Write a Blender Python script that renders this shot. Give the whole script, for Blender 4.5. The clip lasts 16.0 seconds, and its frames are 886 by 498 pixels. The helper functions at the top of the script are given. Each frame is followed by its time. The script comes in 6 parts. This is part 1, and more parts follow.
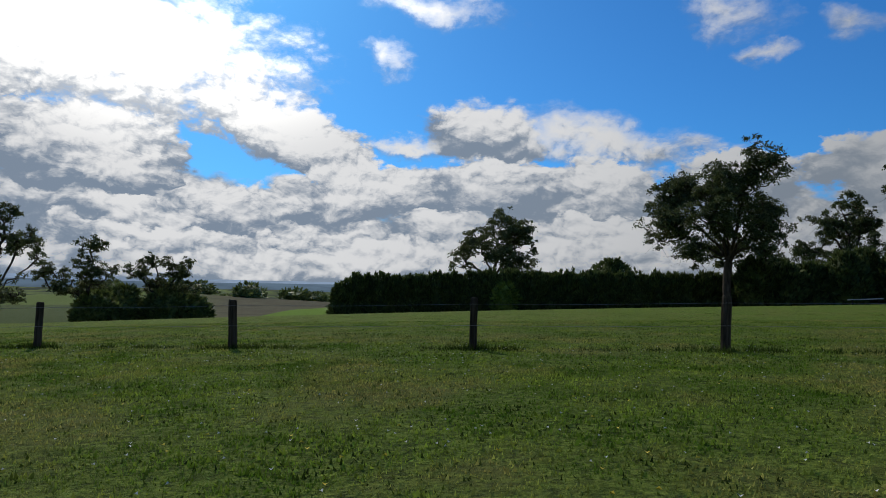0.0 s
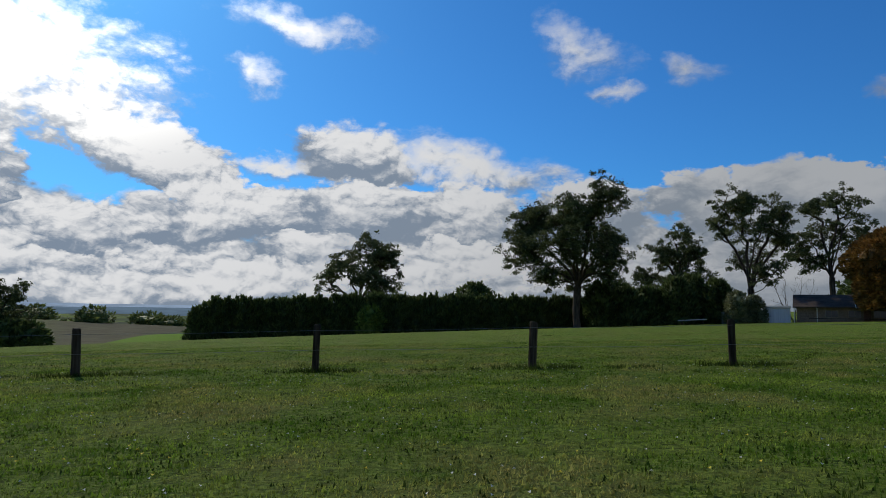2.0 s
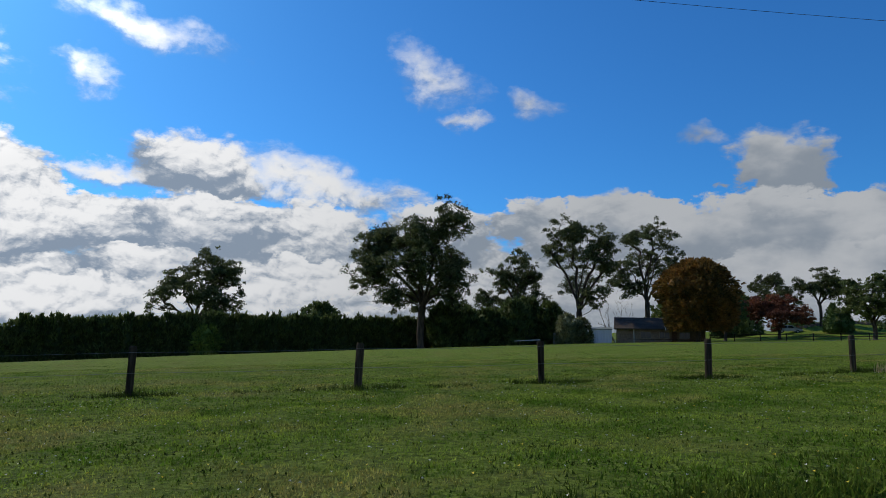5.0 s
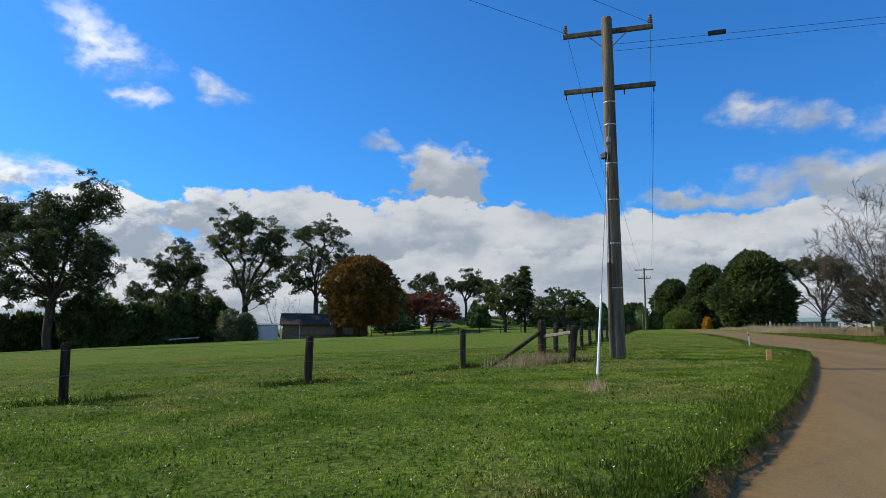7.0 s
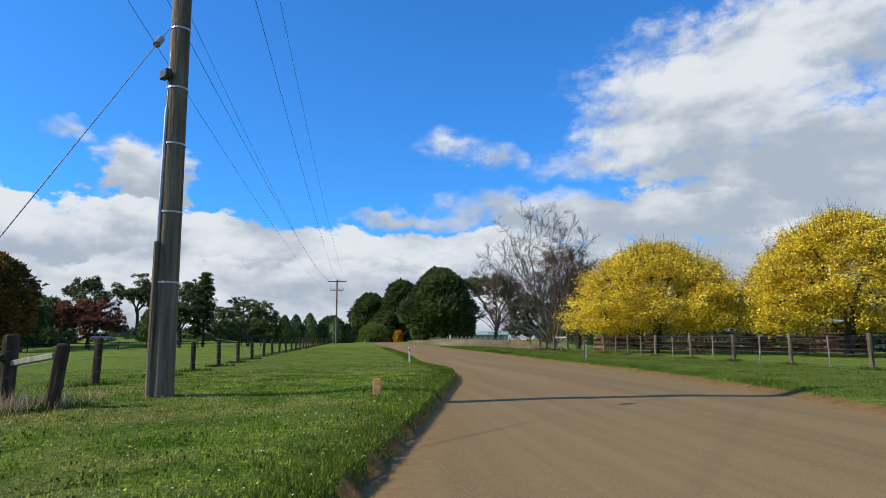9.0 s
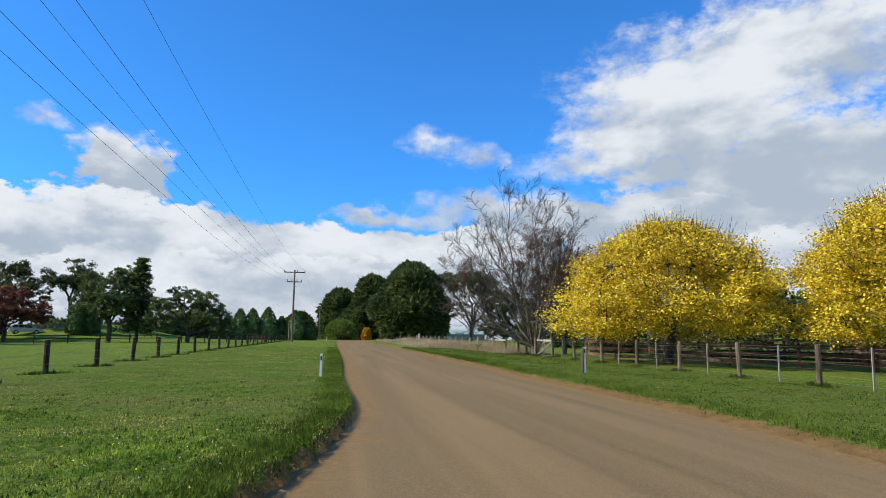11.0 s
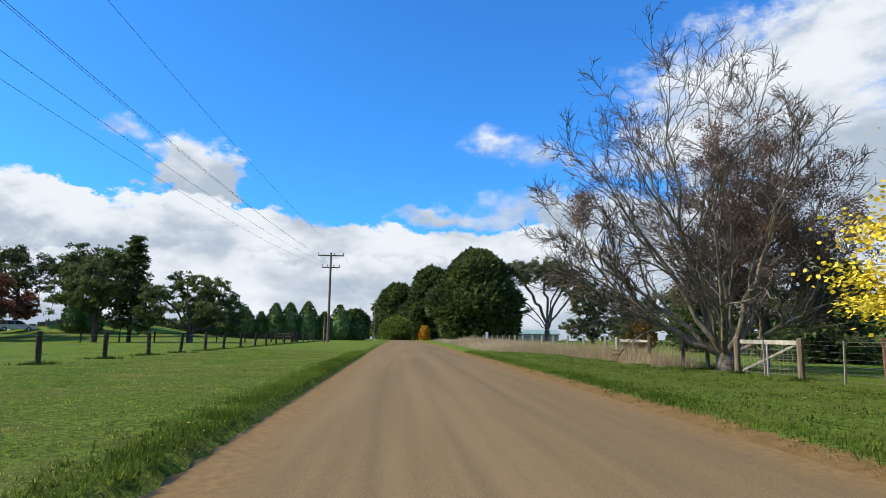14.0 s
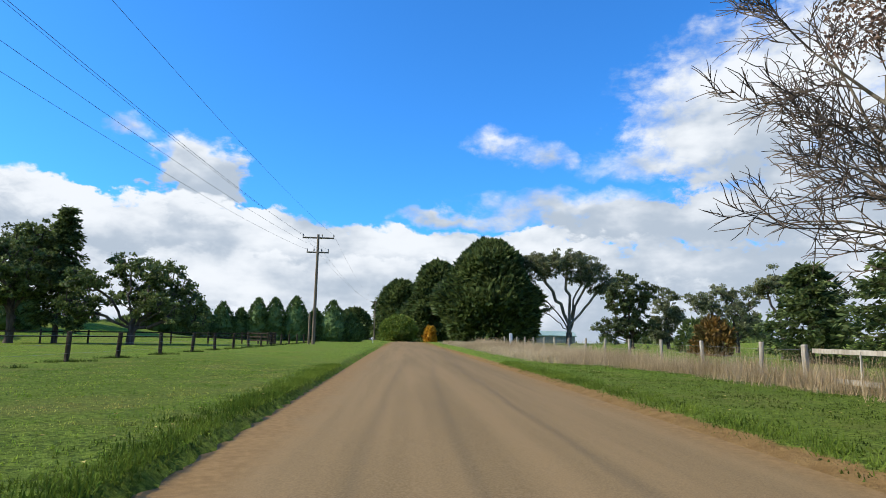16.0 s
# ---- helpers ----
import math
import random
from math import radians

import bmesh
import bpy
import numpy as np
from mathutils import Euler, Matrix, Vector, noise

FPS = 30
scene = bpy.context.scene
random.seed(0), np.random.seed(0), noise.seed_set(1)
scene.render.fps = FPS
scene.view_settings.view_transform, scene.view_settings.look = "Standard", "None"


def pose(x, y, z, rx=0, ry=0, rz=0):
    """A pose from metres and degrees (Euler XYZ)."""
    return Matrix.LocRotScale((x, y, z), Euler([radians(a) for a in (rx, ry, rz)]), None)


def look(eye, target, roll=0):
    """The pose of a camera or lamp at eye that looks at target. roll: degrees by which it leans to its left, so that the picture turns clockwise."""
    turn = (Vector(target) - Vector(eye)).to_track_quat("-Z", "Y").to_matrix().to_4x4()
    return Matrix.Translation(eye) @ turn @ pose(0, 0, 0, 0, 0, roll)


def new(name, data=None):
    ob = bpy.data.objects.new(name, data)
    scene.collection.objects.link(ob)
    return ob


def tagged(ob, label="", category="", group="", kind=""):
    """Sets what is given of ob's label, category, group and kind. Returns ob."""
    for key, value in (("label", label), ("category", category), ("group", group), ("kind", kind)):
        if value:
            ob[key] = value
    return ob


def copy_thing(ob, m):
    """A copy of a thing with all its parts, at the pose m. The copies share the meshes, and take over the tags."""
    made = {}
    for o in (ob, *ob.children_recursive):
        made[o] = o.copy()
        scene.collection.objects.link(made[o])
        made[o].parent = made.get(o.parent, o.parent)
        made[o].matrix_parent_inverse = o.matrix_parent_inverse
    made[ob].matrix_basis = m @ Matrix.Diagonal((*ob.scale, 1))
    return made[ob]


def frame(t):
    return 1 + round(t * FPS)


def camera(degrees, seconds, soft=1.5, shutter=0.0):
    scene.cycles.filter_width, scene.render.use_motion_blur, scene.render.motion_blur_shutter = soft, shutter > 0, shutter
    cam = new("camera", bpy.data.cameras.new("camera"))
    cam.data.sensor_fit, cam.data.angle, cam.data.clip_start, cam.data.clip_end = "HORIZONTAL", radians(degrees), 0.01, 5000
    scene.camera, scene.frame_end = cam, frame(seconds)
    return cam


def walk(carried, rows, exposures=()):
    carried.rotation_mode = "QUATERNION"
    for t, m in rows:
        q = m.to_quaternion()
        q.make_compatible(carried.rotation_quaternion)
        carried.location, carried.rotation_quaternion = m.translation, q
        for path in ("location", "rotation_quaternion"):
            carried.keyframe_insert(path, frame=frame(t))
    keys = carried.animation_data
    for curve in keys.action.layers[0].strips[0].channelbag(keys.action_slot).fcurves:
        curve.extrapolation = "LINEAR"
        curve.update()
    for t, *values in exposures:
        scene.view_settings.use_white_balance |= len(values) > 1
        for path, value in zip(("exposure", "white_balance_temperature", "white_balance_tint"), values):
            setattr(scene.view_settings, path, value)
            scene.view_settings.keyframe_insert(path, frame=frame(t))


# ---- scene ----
cam = camera(68.4, 16.0, soft=0.8)
PATH = [
    (0, (-0.589, -1.044, 1.623), (-0.934, 0.922, 1.746), 1.3),
    (0.5, (-0.467, -1.244, 1.649), (-0.753, 0.731, 1.783), 1.1),
    (1, (-0.297, -1.545, 1.672), (-0.489, 0.44, 1.823), 0.9),
    (1.5, (-0.086, -1.934, 1.702), (-0.159, 0.057, 1.876), 0.9),
    (2, (0.1, -2.435, 1.728), (0.152, -0.446, 1.928), 1.0),
    (2.5, (0.179, -2.957, 1.746), (0.341, -0.977, 1.971), 1.2),
    (3, (0.183, -3.261, 1.746), (0.432, -1.291, 1.991), 1.5),
    (5.3, (0.598, -2.788, 1.768), (1.186, -0.896, 2.042), 0.8),
    (5.5, (0.773, -2.56, 1.771), (1.431, -0.692, 2.045), 0.6),
    (6, (1.478, -1.974, 1.798), (2.342, -0.19, 2.067), 0.4),
    (6.5, (2.534, -1.321, 1.816), (3.636, 0.327, 2.082), 0.2),
    (7, (3.86, -0.741, 1.836), (5.197, 0.721, 2.104), 0.1),
    (7.5, (5.45, -0.298, 1.869), (6.984, 0.955, 2.144), 0.0),
    (8, (7.249, 0.047, 1.93), (8.929, 1.095, 2.215), -0.1),
    (8.5, (9.205, 0.376, 2.01), (10.981, 1.249, 2.302), -0.4),
    (9, (11.311, 0.699, 2.02), (13.14, 1.448, 2.324), -0.5),
    (9.2, (12.196, 0.846, 2.092), (14.039, 1.562, 2.393), -0.3),
    (11.3, (24.09, 4.118, 2.376), (25.942, 4.811, 2.675), 0.6),
    (11.5, (25.39, 4.596, 2.361), (27.237, 5.303, 2.662), 1.0),
    (12, (28.72, 5.902, 2.447), (30.554, 6.642, 2.746), 0.9),
    (12.5, (32.181, 7.362, 2.521), (34.0, 8.139, 2.817), 0.9),
    (13, (35.703, 9.022, 2.56), (37.508, 9.831, 2.855), 0.8),
    (13.5, (39.384, 10.782, 2.603), (41.174, 11.624, 2.898), 0.9),
    (14, (43.074, 12.634, 2.625), (44.85, 13.504, 2.923), 0.8),
    (14.5, (46.69, 14.517, 2.738), (48.452, 15.416, 3.033), 0.9),
    (15, (50.222, 16.497, 2.809), (51.97, 17.423, 3.101), 1.0),
    (15.5, (53.616, 18.48, 2.908), (55.362, 19.412, 3.194), 1.1),
    (16, (56.926, 20.513, 2.973), (58.698, 21.392, 3.273), 1.2),
]
walk(cam, [(t, look(eye, target, roll)) for t, eye, target, roll in PATH],
     exposures=[(0, -1.1), (3, -1.03), (5.5, -0.74), (7, -0.3), (9, 0.0), (12.5, 0.12), (16, 0.25)])

# ---- world and sun ----
SUN_AZ, SUN_EL = -33.5, 37.0            # degrees from +y towards +x, and above the horizon
sun_way = Vector((math.sin(radians(SUN_AZ)) * math.cos(radians(SUN_EL)),
                  math.cos(radians(SUN_AZ)) * math.cos(radians(SUN_EL)), math.sin(radians(SUN_EL))))
sun = new("sun", bpy.data.lights.new("sun", "SUN"))
sun.data.energy, sun.data.angle, sun.data.color = 5.0, radians(0.55), (1.0, 0.90, 0.75)
sun.matrix_basis = look(sun_way * 100, (0, 0, 0))

# cloud masses: azimuth, elevation, half width, half height, lean (all degrees)
CLOUDS_SUNWARD = [
    (-40.0, 18.5, 17.0, 5.2, 0), (-24.2, 13.4, 9.0, 2.6, -25), (-39.9, 10.6, 6.8, 3.4, 0), (-37.5, 8.3, 4.4, 2.0, 0),
    (-11.2, 23.6, 6.6, 1.4, -5), (-15.1, 19.6, 2.3, 1.5, -30), (-6.4, 13.9, 4.8, 2.3, -10), (2.0, 13.2, 9.1, 2.0, -8),
    (9.0, 12.0, 4.0, 1.1, 0), (-13.4, 12.6, 4.5, 0.8, 5), (-27.6, 6.3, 5.9, 2.1, 5), (-16.7, 7.8, 7.4, 2.8, 8),
    (-6.8, 8.6, 7.5, 2.8, 5), (-34.9, 5.2, 6.2, 1.3, 0), (-32.8, 3.3, 9.8, 1.2, 0),
]
CLOUDS_AHEAD = [
    (-19.1, 4.3, 5.8, 1.3, 0), (-10.2, 5.0, 4.5, 1.6, 5), (-23.7, 1.3, 29.1, 1.4, 0), (4.4, 8.1, 6.1, 3.3, 0),
    (2.1, 4.5, 4.3, 1.9, 0), (14.2, 8.8, 5.0, 2.7, 0), (5.9, 3.3, 14.7, 2.9, 0), (13.3, 22.8, 4.7, 2.2, -25),
    (17.0, 18.9, 2.6, 0.7, 0), (22.7, 20.2, 2.8, 1.3, -10), (22.7, 9.9, 3.8, 1.9, 0), (30.1, 8.9, 8.2, 2.9, 0),
    (40.8, 8.1, 12.1, 3.3, 0), (42.3, 13.9, 3.7, 2.7, 0), (37.0, 16.7, 1.6, 1.0, -20), (49.7, 7.2, 9.3, 3.4, 0),
]
CLOUDS_ROADWARD = [
    (50.0, 9.0, 8.3, 2.1, -10), (60.5, 7.3, 11.4, 2.5, -8), (64.5, 11.5, 5.6, 0.7, 0), (74.6, 12.1, 8.5, 1.6, 0),
    (68.5, 17.8, 2.6, 1.1, 0), (72.7, 16.7, 2.4, 1.2, -10), (90.7, 19.3, 10.5, 6.6, 0), (99.4, 23.2, 11.4, 4.3, 0),
    (82.2, 15.8, 6.2, 1.7, 0), (99.6, 12.3, 9.5, 6.7, 0), (85.7, 10.6, 11.8, 1.9, 0), (68.5, 8.8, 8.0, 1.7, 0),
    (48.0, 3.5, 34.0, 3.6, 0), (98.0, 4.5, 40.0, 4.2, 0), (2.0, 1.8, 46.0, 2.2, 0), (125.0, 14.0, 22.0, 9.0, 0), (165.0, 18.0, 20.0, 7.0, 0), (-80.0, 12.0, 22.0, 5.0, 0), (-130.0, 16.0, 25.0, 7.0, 0),
]


class Nodes:
    """Short-hand for building a node tree."""

    def __init__(self, tree):
        self.tree = tree
        tree.nodes.clear()

    def add(self, kind, **values):
        node = self.tree.nodes.new(kind)
        for key, value in values.items():
            if key == "op":
                node.operation = value
            elif key == "mode":
                node.blend_type = value
            elif key == "shape":
                node.gradient_type = value
            elif key == "clamp":
                node.use_clamp = value
            elif key == "data":
                node.data_type = value
        return node

    def put(self, socket, value):
        if isinstance(value, bpy.types.NodeSocket):
            self.tree.links.new(value, socket)
        elif value is not None:
            socket.default_value = value

    def math(self, op, a, b=None, c=None, clamp=False):
        node = self.add("ShaderNodeMath", op=op, clamp=clamp)
        for socket, value in zip(node.inputs, (a, b, c)):
            self.put(socket, value)
        return node.outputs[0]

    def vec(self, op, a, b=None):
        node = self.add("ShaderNodeVectorMath", op=op)
        self.put(node.inputs[0], a)
        if b is not None:
            self.put(node.inputs[1], b)
        return node.outputs[0]

    def noise(self, vector, scale, detail=4.0, rough=0.55, color=False, lac=2.0):
        node = self.add("ShaderNodeTexNoise")
        self.put(node.inputs["Vector"], vector)
        self.put(node.inputs["Scale"], scale)
        self.put(node.inputs["Detail"], detail)
        self.put(node.inputs["Roughness"], rough)
        self.put(node.inputs["Lacunarity"], lac)
        return node.outputs["Color" if color else "Fac"]

    def voronoi(self, vector, scale, smooth=None, detail=0.0):
        node = self.add("ShaderNodeTexVoronoi")
        node.normalize = True
        self.put(node.inputs["Detail"], detail)
        self.put(node.inputs["Roughness"], 0.55)
        self.put(node.inputs["Lacunarity"], 2.3)
        if smooth is not None:
            node.feature = "SMOOTH_F1"
            self.put(node.inputs["Smoothness"], smooth)
        self.put(node.inputs["Vector"], vector)
        self.put(node.inputs["Scale"], scale)
        return node.outputs["Distance"]

    def span(self, value, lo, hi, to_lo=0.0, to_hi=1.0, smooth=True):
        node = self.add("ShaderNodeMapRange")
        node.interpolation_type = "SMOOTHSTEP" if smooth else "LINEAR"
        for socket, v in zip(node.inputs, (value, lo, hi, to_lo, to_hi)):
            self.put(socket, v)
        return node.outputs[0]

    def mix(self, fac, a, b, mode="MIX"):
        node = self.add("ShaderNodeMix", data="RGBA", mode=mode)
        self.put(node.inputs[0], fac)
        for socket, v in ((node.inputs[6], a), (node.inputs[7], b)):
            self.put(socket, (*v, 1) if isinstance(v, tuple) else v)
        return node.outputs[2]

    def xyz(self, vector):
        node = self.add("ShaderNodeSeparateXYZ")
        self.put(node.inputs[0], vector)
        return node.outputs

    def join(self, x, y, z=0.0):
        node = self.add("ShaderNodeCombineXYZ")
        for socket, v in zip(node.inputs, (x, y, z)):
            self.put(socket, v)
        return node.outputs[0]


def make_sky():
    world = bpy.data.worlds.new("sky")
    scene.world, world.use_nodes = world, True
    n = Nodes(world.node_tree)
    sky = n.add("ShaderNodeTexSky")
    sky.sky_type, sky.sun_disc = "NISHITA", False
    sky.sun_elevation, sky.sun_rotation = radians(SUN_EL), radians(SUN_AZ)
    sky.air_density, sky.dust_density, sky.ozone_density = 1.0, 0.6, 2.5
    way = n.vec("NORMALIZE", n.add("ShaderNodeTexCoord").outputs["Generated"])
    x, y, z = n.xyz(way)
    az = n.math("MULTIPLY", n.math("ARCTAN2", x, y), 57.2958)
    el = n.math("MULTIPLY", n.math("ARCSINE", z), 57.2958)
    flat = n.join(az, el)
    # ragged edges: push the place about before asking for the masses
    ripple = n.vec("SUBTRACT", n.noise(n.vec("MULTIPLY", flat, (0.17, 0.26, 1)), 1.0, 7.0, 0.56, color=True), (0.5, 0.5, 0.5))
    puffs = n.vec("SUBTRACT", n.noise(n.vec("MULTIPLY", flat, (0.62, 0.8, 1)), 1.0, 3.0, 0.5, color=True), (0.5, 0.5, 0.5))
    warped = n.vec("ADD", flat, n.vec("ADD", n.vec("MULTIPLY", ripple, (8.0, 4.6, 0)), n.vec("MULTIPLY", puffs, (2.0, 1.3, 0))))
    fine = n.vec("MULTIPLY", n.vec("ADD", flat, n.vec("MULTIPLY", ripple, (4.0, 2.2, 0))), (0.40, 0.62, 1))

    def heap(shift):
        """Rounded heads of cumulus, large and small."""
        return n.math("MULTIPLY", n.voronoi(n.vec("ADD", fine, shift), 1.0, 0.14, 3.0), -1.0)

    heads, heads_lit = heap((0.0, 0.0, 0.0)), heap((-0.10, 0.26, 0))
    wisps = n.noise(n.vec("MULTIPLY", flat, (0.5, 0.9, 1)), 1.0, 8.0, 0.65)
    soft = n.noise(n.vec("MULTIPLY", flat, (0.16, 0.3, 1)), 1.0, 4.0, 0.5)
    frayed = n.math("ADD", n.math("MULTIPLY", n.math("SUBTRACT", wisps, 0.5), 0.50), n.math("MULTIPLY", n.math("ADD", heads, 0.36), 0.80))
    relief = n.math("MULTIPLY", n.math("SUBTRACT", heads_lit, heads), 2.3)
    # crisp heaps towards the sun, smooth banks over the road
    crisp = n.span(az, 12.0, 42.0, 1.0, 0.16)
    lumps = n.math("ADD", n.math("MULTIPLY", relief, crisp), n.math("MULTIPLY", n.math("SUBTRACT", soft, 0.5), n.span(az, 12.0, 42.0, 1.4, 2.4)))
    thin = n.math("ADD", n.span(soft, 0.35, 0.65, 0.10, 0.26), n.span(el, 11.0, 20.0, 0.0, 0.42))
    # nearer the sun the cloud is brighter
    toward = n.add("ShaderNodeVectorMath", op="DOT_PRODUCT")
    n.put(toward.inputs[0], way)
    toward.inputs[1].default_value = sun_way
    near_sun = n.span(toward.outputs["Value"], 0.45, 0.92)
    glare = n.span(toward.outputs["Value"], 0.88, 1.0)
    white = n.mix(near_sun, (6.9, 7.25, 7.7), (14.5, 14.6, 14.8))
    white = n.mix(glare, white, (46.0, 45.0, 43.0))
    grey = n.mix(near_sun, (3.7, 4.35, 5.2), (3.9, 5.0, 6.6))
    grey = n.mix(glare, grey, (26.0, 26.0, 26.0))
    tint = n.mix(1.0, sky.outputs[0], (0.36, 1.15, 2.0), "MULTIPLY")
    haze = n.span(el, 0.0, 9.0, 0.55, 0.0)
    whole = n.mix(haze, tint, (5.2, 6.0, 6.8))

    def lay(under, depth, height, upper=None):
        """Lays one cloud over the sky: sunlit heads above, shaded base below."""
        cover = n.span(depth, 0.17, n.math("ADD", thin, 0.17) if upper is None else upper)
        # towards the sun the thin rims shine and the thick hearts are grey
        rim = n.math("MULTIPLY", n.span(depth, 0.2, 0.85, -0.30, 0.42), near_sun)
        shade = n.span(n.math("SUBTRACT", n.math("SUBTRACT", lumps, height), rim), -0.72, 0.26)
        return n.mix(cover, under, n.mix(shade, white, grey))

    # overhead and behind, broken cloud goes on
    broken = n.math("MULTIPLY", n.span(n.noise(n.vec("MULTIPLY", way, (2.2, 2.2, 3.0)), 1.0, 5.0), 0.58, 0.8), n.span(el, 27.0, 38.0))
    whole = lay(whole, broken, 0.3, 0.8)
    # the low bank all round the horizon
    low = n.math("ADD", n.span(n.math("ADD", el, n.math("MULTIPLY", n.math("SUBTRACT", soft, 0.5), 14.0)), 11.5, 5.5, 0.0, 0.6), n.math("MULTIPLY", frayed, 0.3))
    whole = lay(whole, low, n.span(el, 2.0, 11.0, -0.35, 0.45), 0.42)
    for a, e, w, h, lean in sorted(CLOUDS_SUNWARD + CLOUDS_AHEAD + CLOUDS_ROADWARD, key=lambda c: -c[1] - c[3]):
        place = n.add("ShaderNodeMapping")
        place.vector_type = "TEXTURE"
        n.put(place.inputs["Vector"], n.vec("ADD", warped, n.vec("MULTIPLY", whole, (1e-6, 1e-6, 0))))   # one after another
        place.inputs["Location"].default_value = (a, e, 0)
        place.inputs["Rotation"].default_value = (0, 0, radians(lean))
        place.inputs["Scale"].default_value = (w * 1.45, h * 1.45, 1)
        blob = n.add("ShaderNodeTexGradient", shape="SPHERICAL")
        n.put(blob.inputs[0], place.outputs[0])
        mass = blob.outputs["Fac"]
        depth = n.math("ADD", mass, n.math("MULTIPLY", frayed, n.span(mass, 0.02, 0.24)))
        small = h < 2.3 and e > 11
        height = n.xyz(place.outputs[0])[1]
        if a > 46 and e < 13:
            height = n.math("MULTIPLY_ADD", height, 0.30, -0.08 if a > 80 else 0.18)      # smooth grey undersides low over the road
        elif small or a > 78 or (a < -20 and e > 12):
            height = n.math("MULTIPLY_ADD", height, 0.45, 0.32)
        whole = lay(whole, depth, height, n.math("ADD", thin, 0.75) if small else None)
    back = n.add("ShaderNodeBackground")
    n.put(back.inputs["Color"], whole)
    back.inputs["Strength"].default_value = 0.11
    out = n.add("ShaderNodeOutputWorld")
    n.put(out.inputs[0], back.outputs[0])


make_sky()


# ---- materials ----
def surface(name, color, other, scale=8.0, rough=0.85, bump=0.2, bump_scale=40.0, stretch=(1, 1, 1), vary=0.0, metal=0.0, spec=0.3, through_light=0.0, island=0.0, far=None):
    """A grained surface: two colours mixed by noise at two scales, with fine relief."""
    m = bpy.data.materials.new(name)
    m.use_nodes = True
    n = Nodes(m.node_tree)
    place = n.vec("MULTIPLY", n.add("ShaderNodeTexCoord").outputs["Object"], stretch)
    grain = n.noise(place, scale, 5.0, 0.6)
    broad = n.noise(place, scale * 0.13, 3.0, 0.5)
    fac = n.span(n.math("ADD", n.math("MULTIPLY", grain, 0.6), n.math("MULTIPLY", broad, 0.4)), 0.36, 0.64)
    tone = n.mix(fac, color, other)
    if vary:
        rand = n.add("ShaderNodeObjectInfo").outputs["Random"]
        tone = n.mix(1.0, tone, n.mix(rand, (1 - vary,) * 3, (1 + vary,) * 3), "MULTIPLY")
    if island:
        rand = n.add("ShaderNodeNewGeometry").outputs["Random Per Island"]
        tone = n.mix(1.0, tone, n.mix(rand, (1 - island,) * 3, (1 + island,) * 3), "MULTIPLY")
    shader = n.add("ShaderNodeBsdfPrincipled")
    n.put(shader.inputs["Base Color"], tone)
    shader.inputs["Roughness"].default_value = rough
    shader.inputs["Metallic"].default_value = metal
    shader.inputs["Specular IOR Level"].default_value = spec
    if bump:
        relief = n.add("ShaderNodeBump")
        relief.inputs["Strength"].default_value = bump
        relief.inputs["Distance"].default_value = 0.02
        n.put(relief.inputs["Height"], n.noise(place, bump_scale, 4.0, 0.6))
        n.put(shader.inputs["Normal"], relief.outputs[0])
    last = shader.outputs[0]
    if through_light:
        thin = n.add("ShaderNodeBsdfTranslucent")
        n.put(thin.inputs["Color"], tone)
        both = n.add("ShaderNodeMixShader")
        both.inputs[0].default_value = through_light
        n.put(both.inputs[1], last)
        n.put(both.inputs[2], thin.outputs[0])
        last = both.outputs[0]
    out = n.add("ShaderNodeOutputMaterial")
    n.put(out.inputs[0], last)
    return m


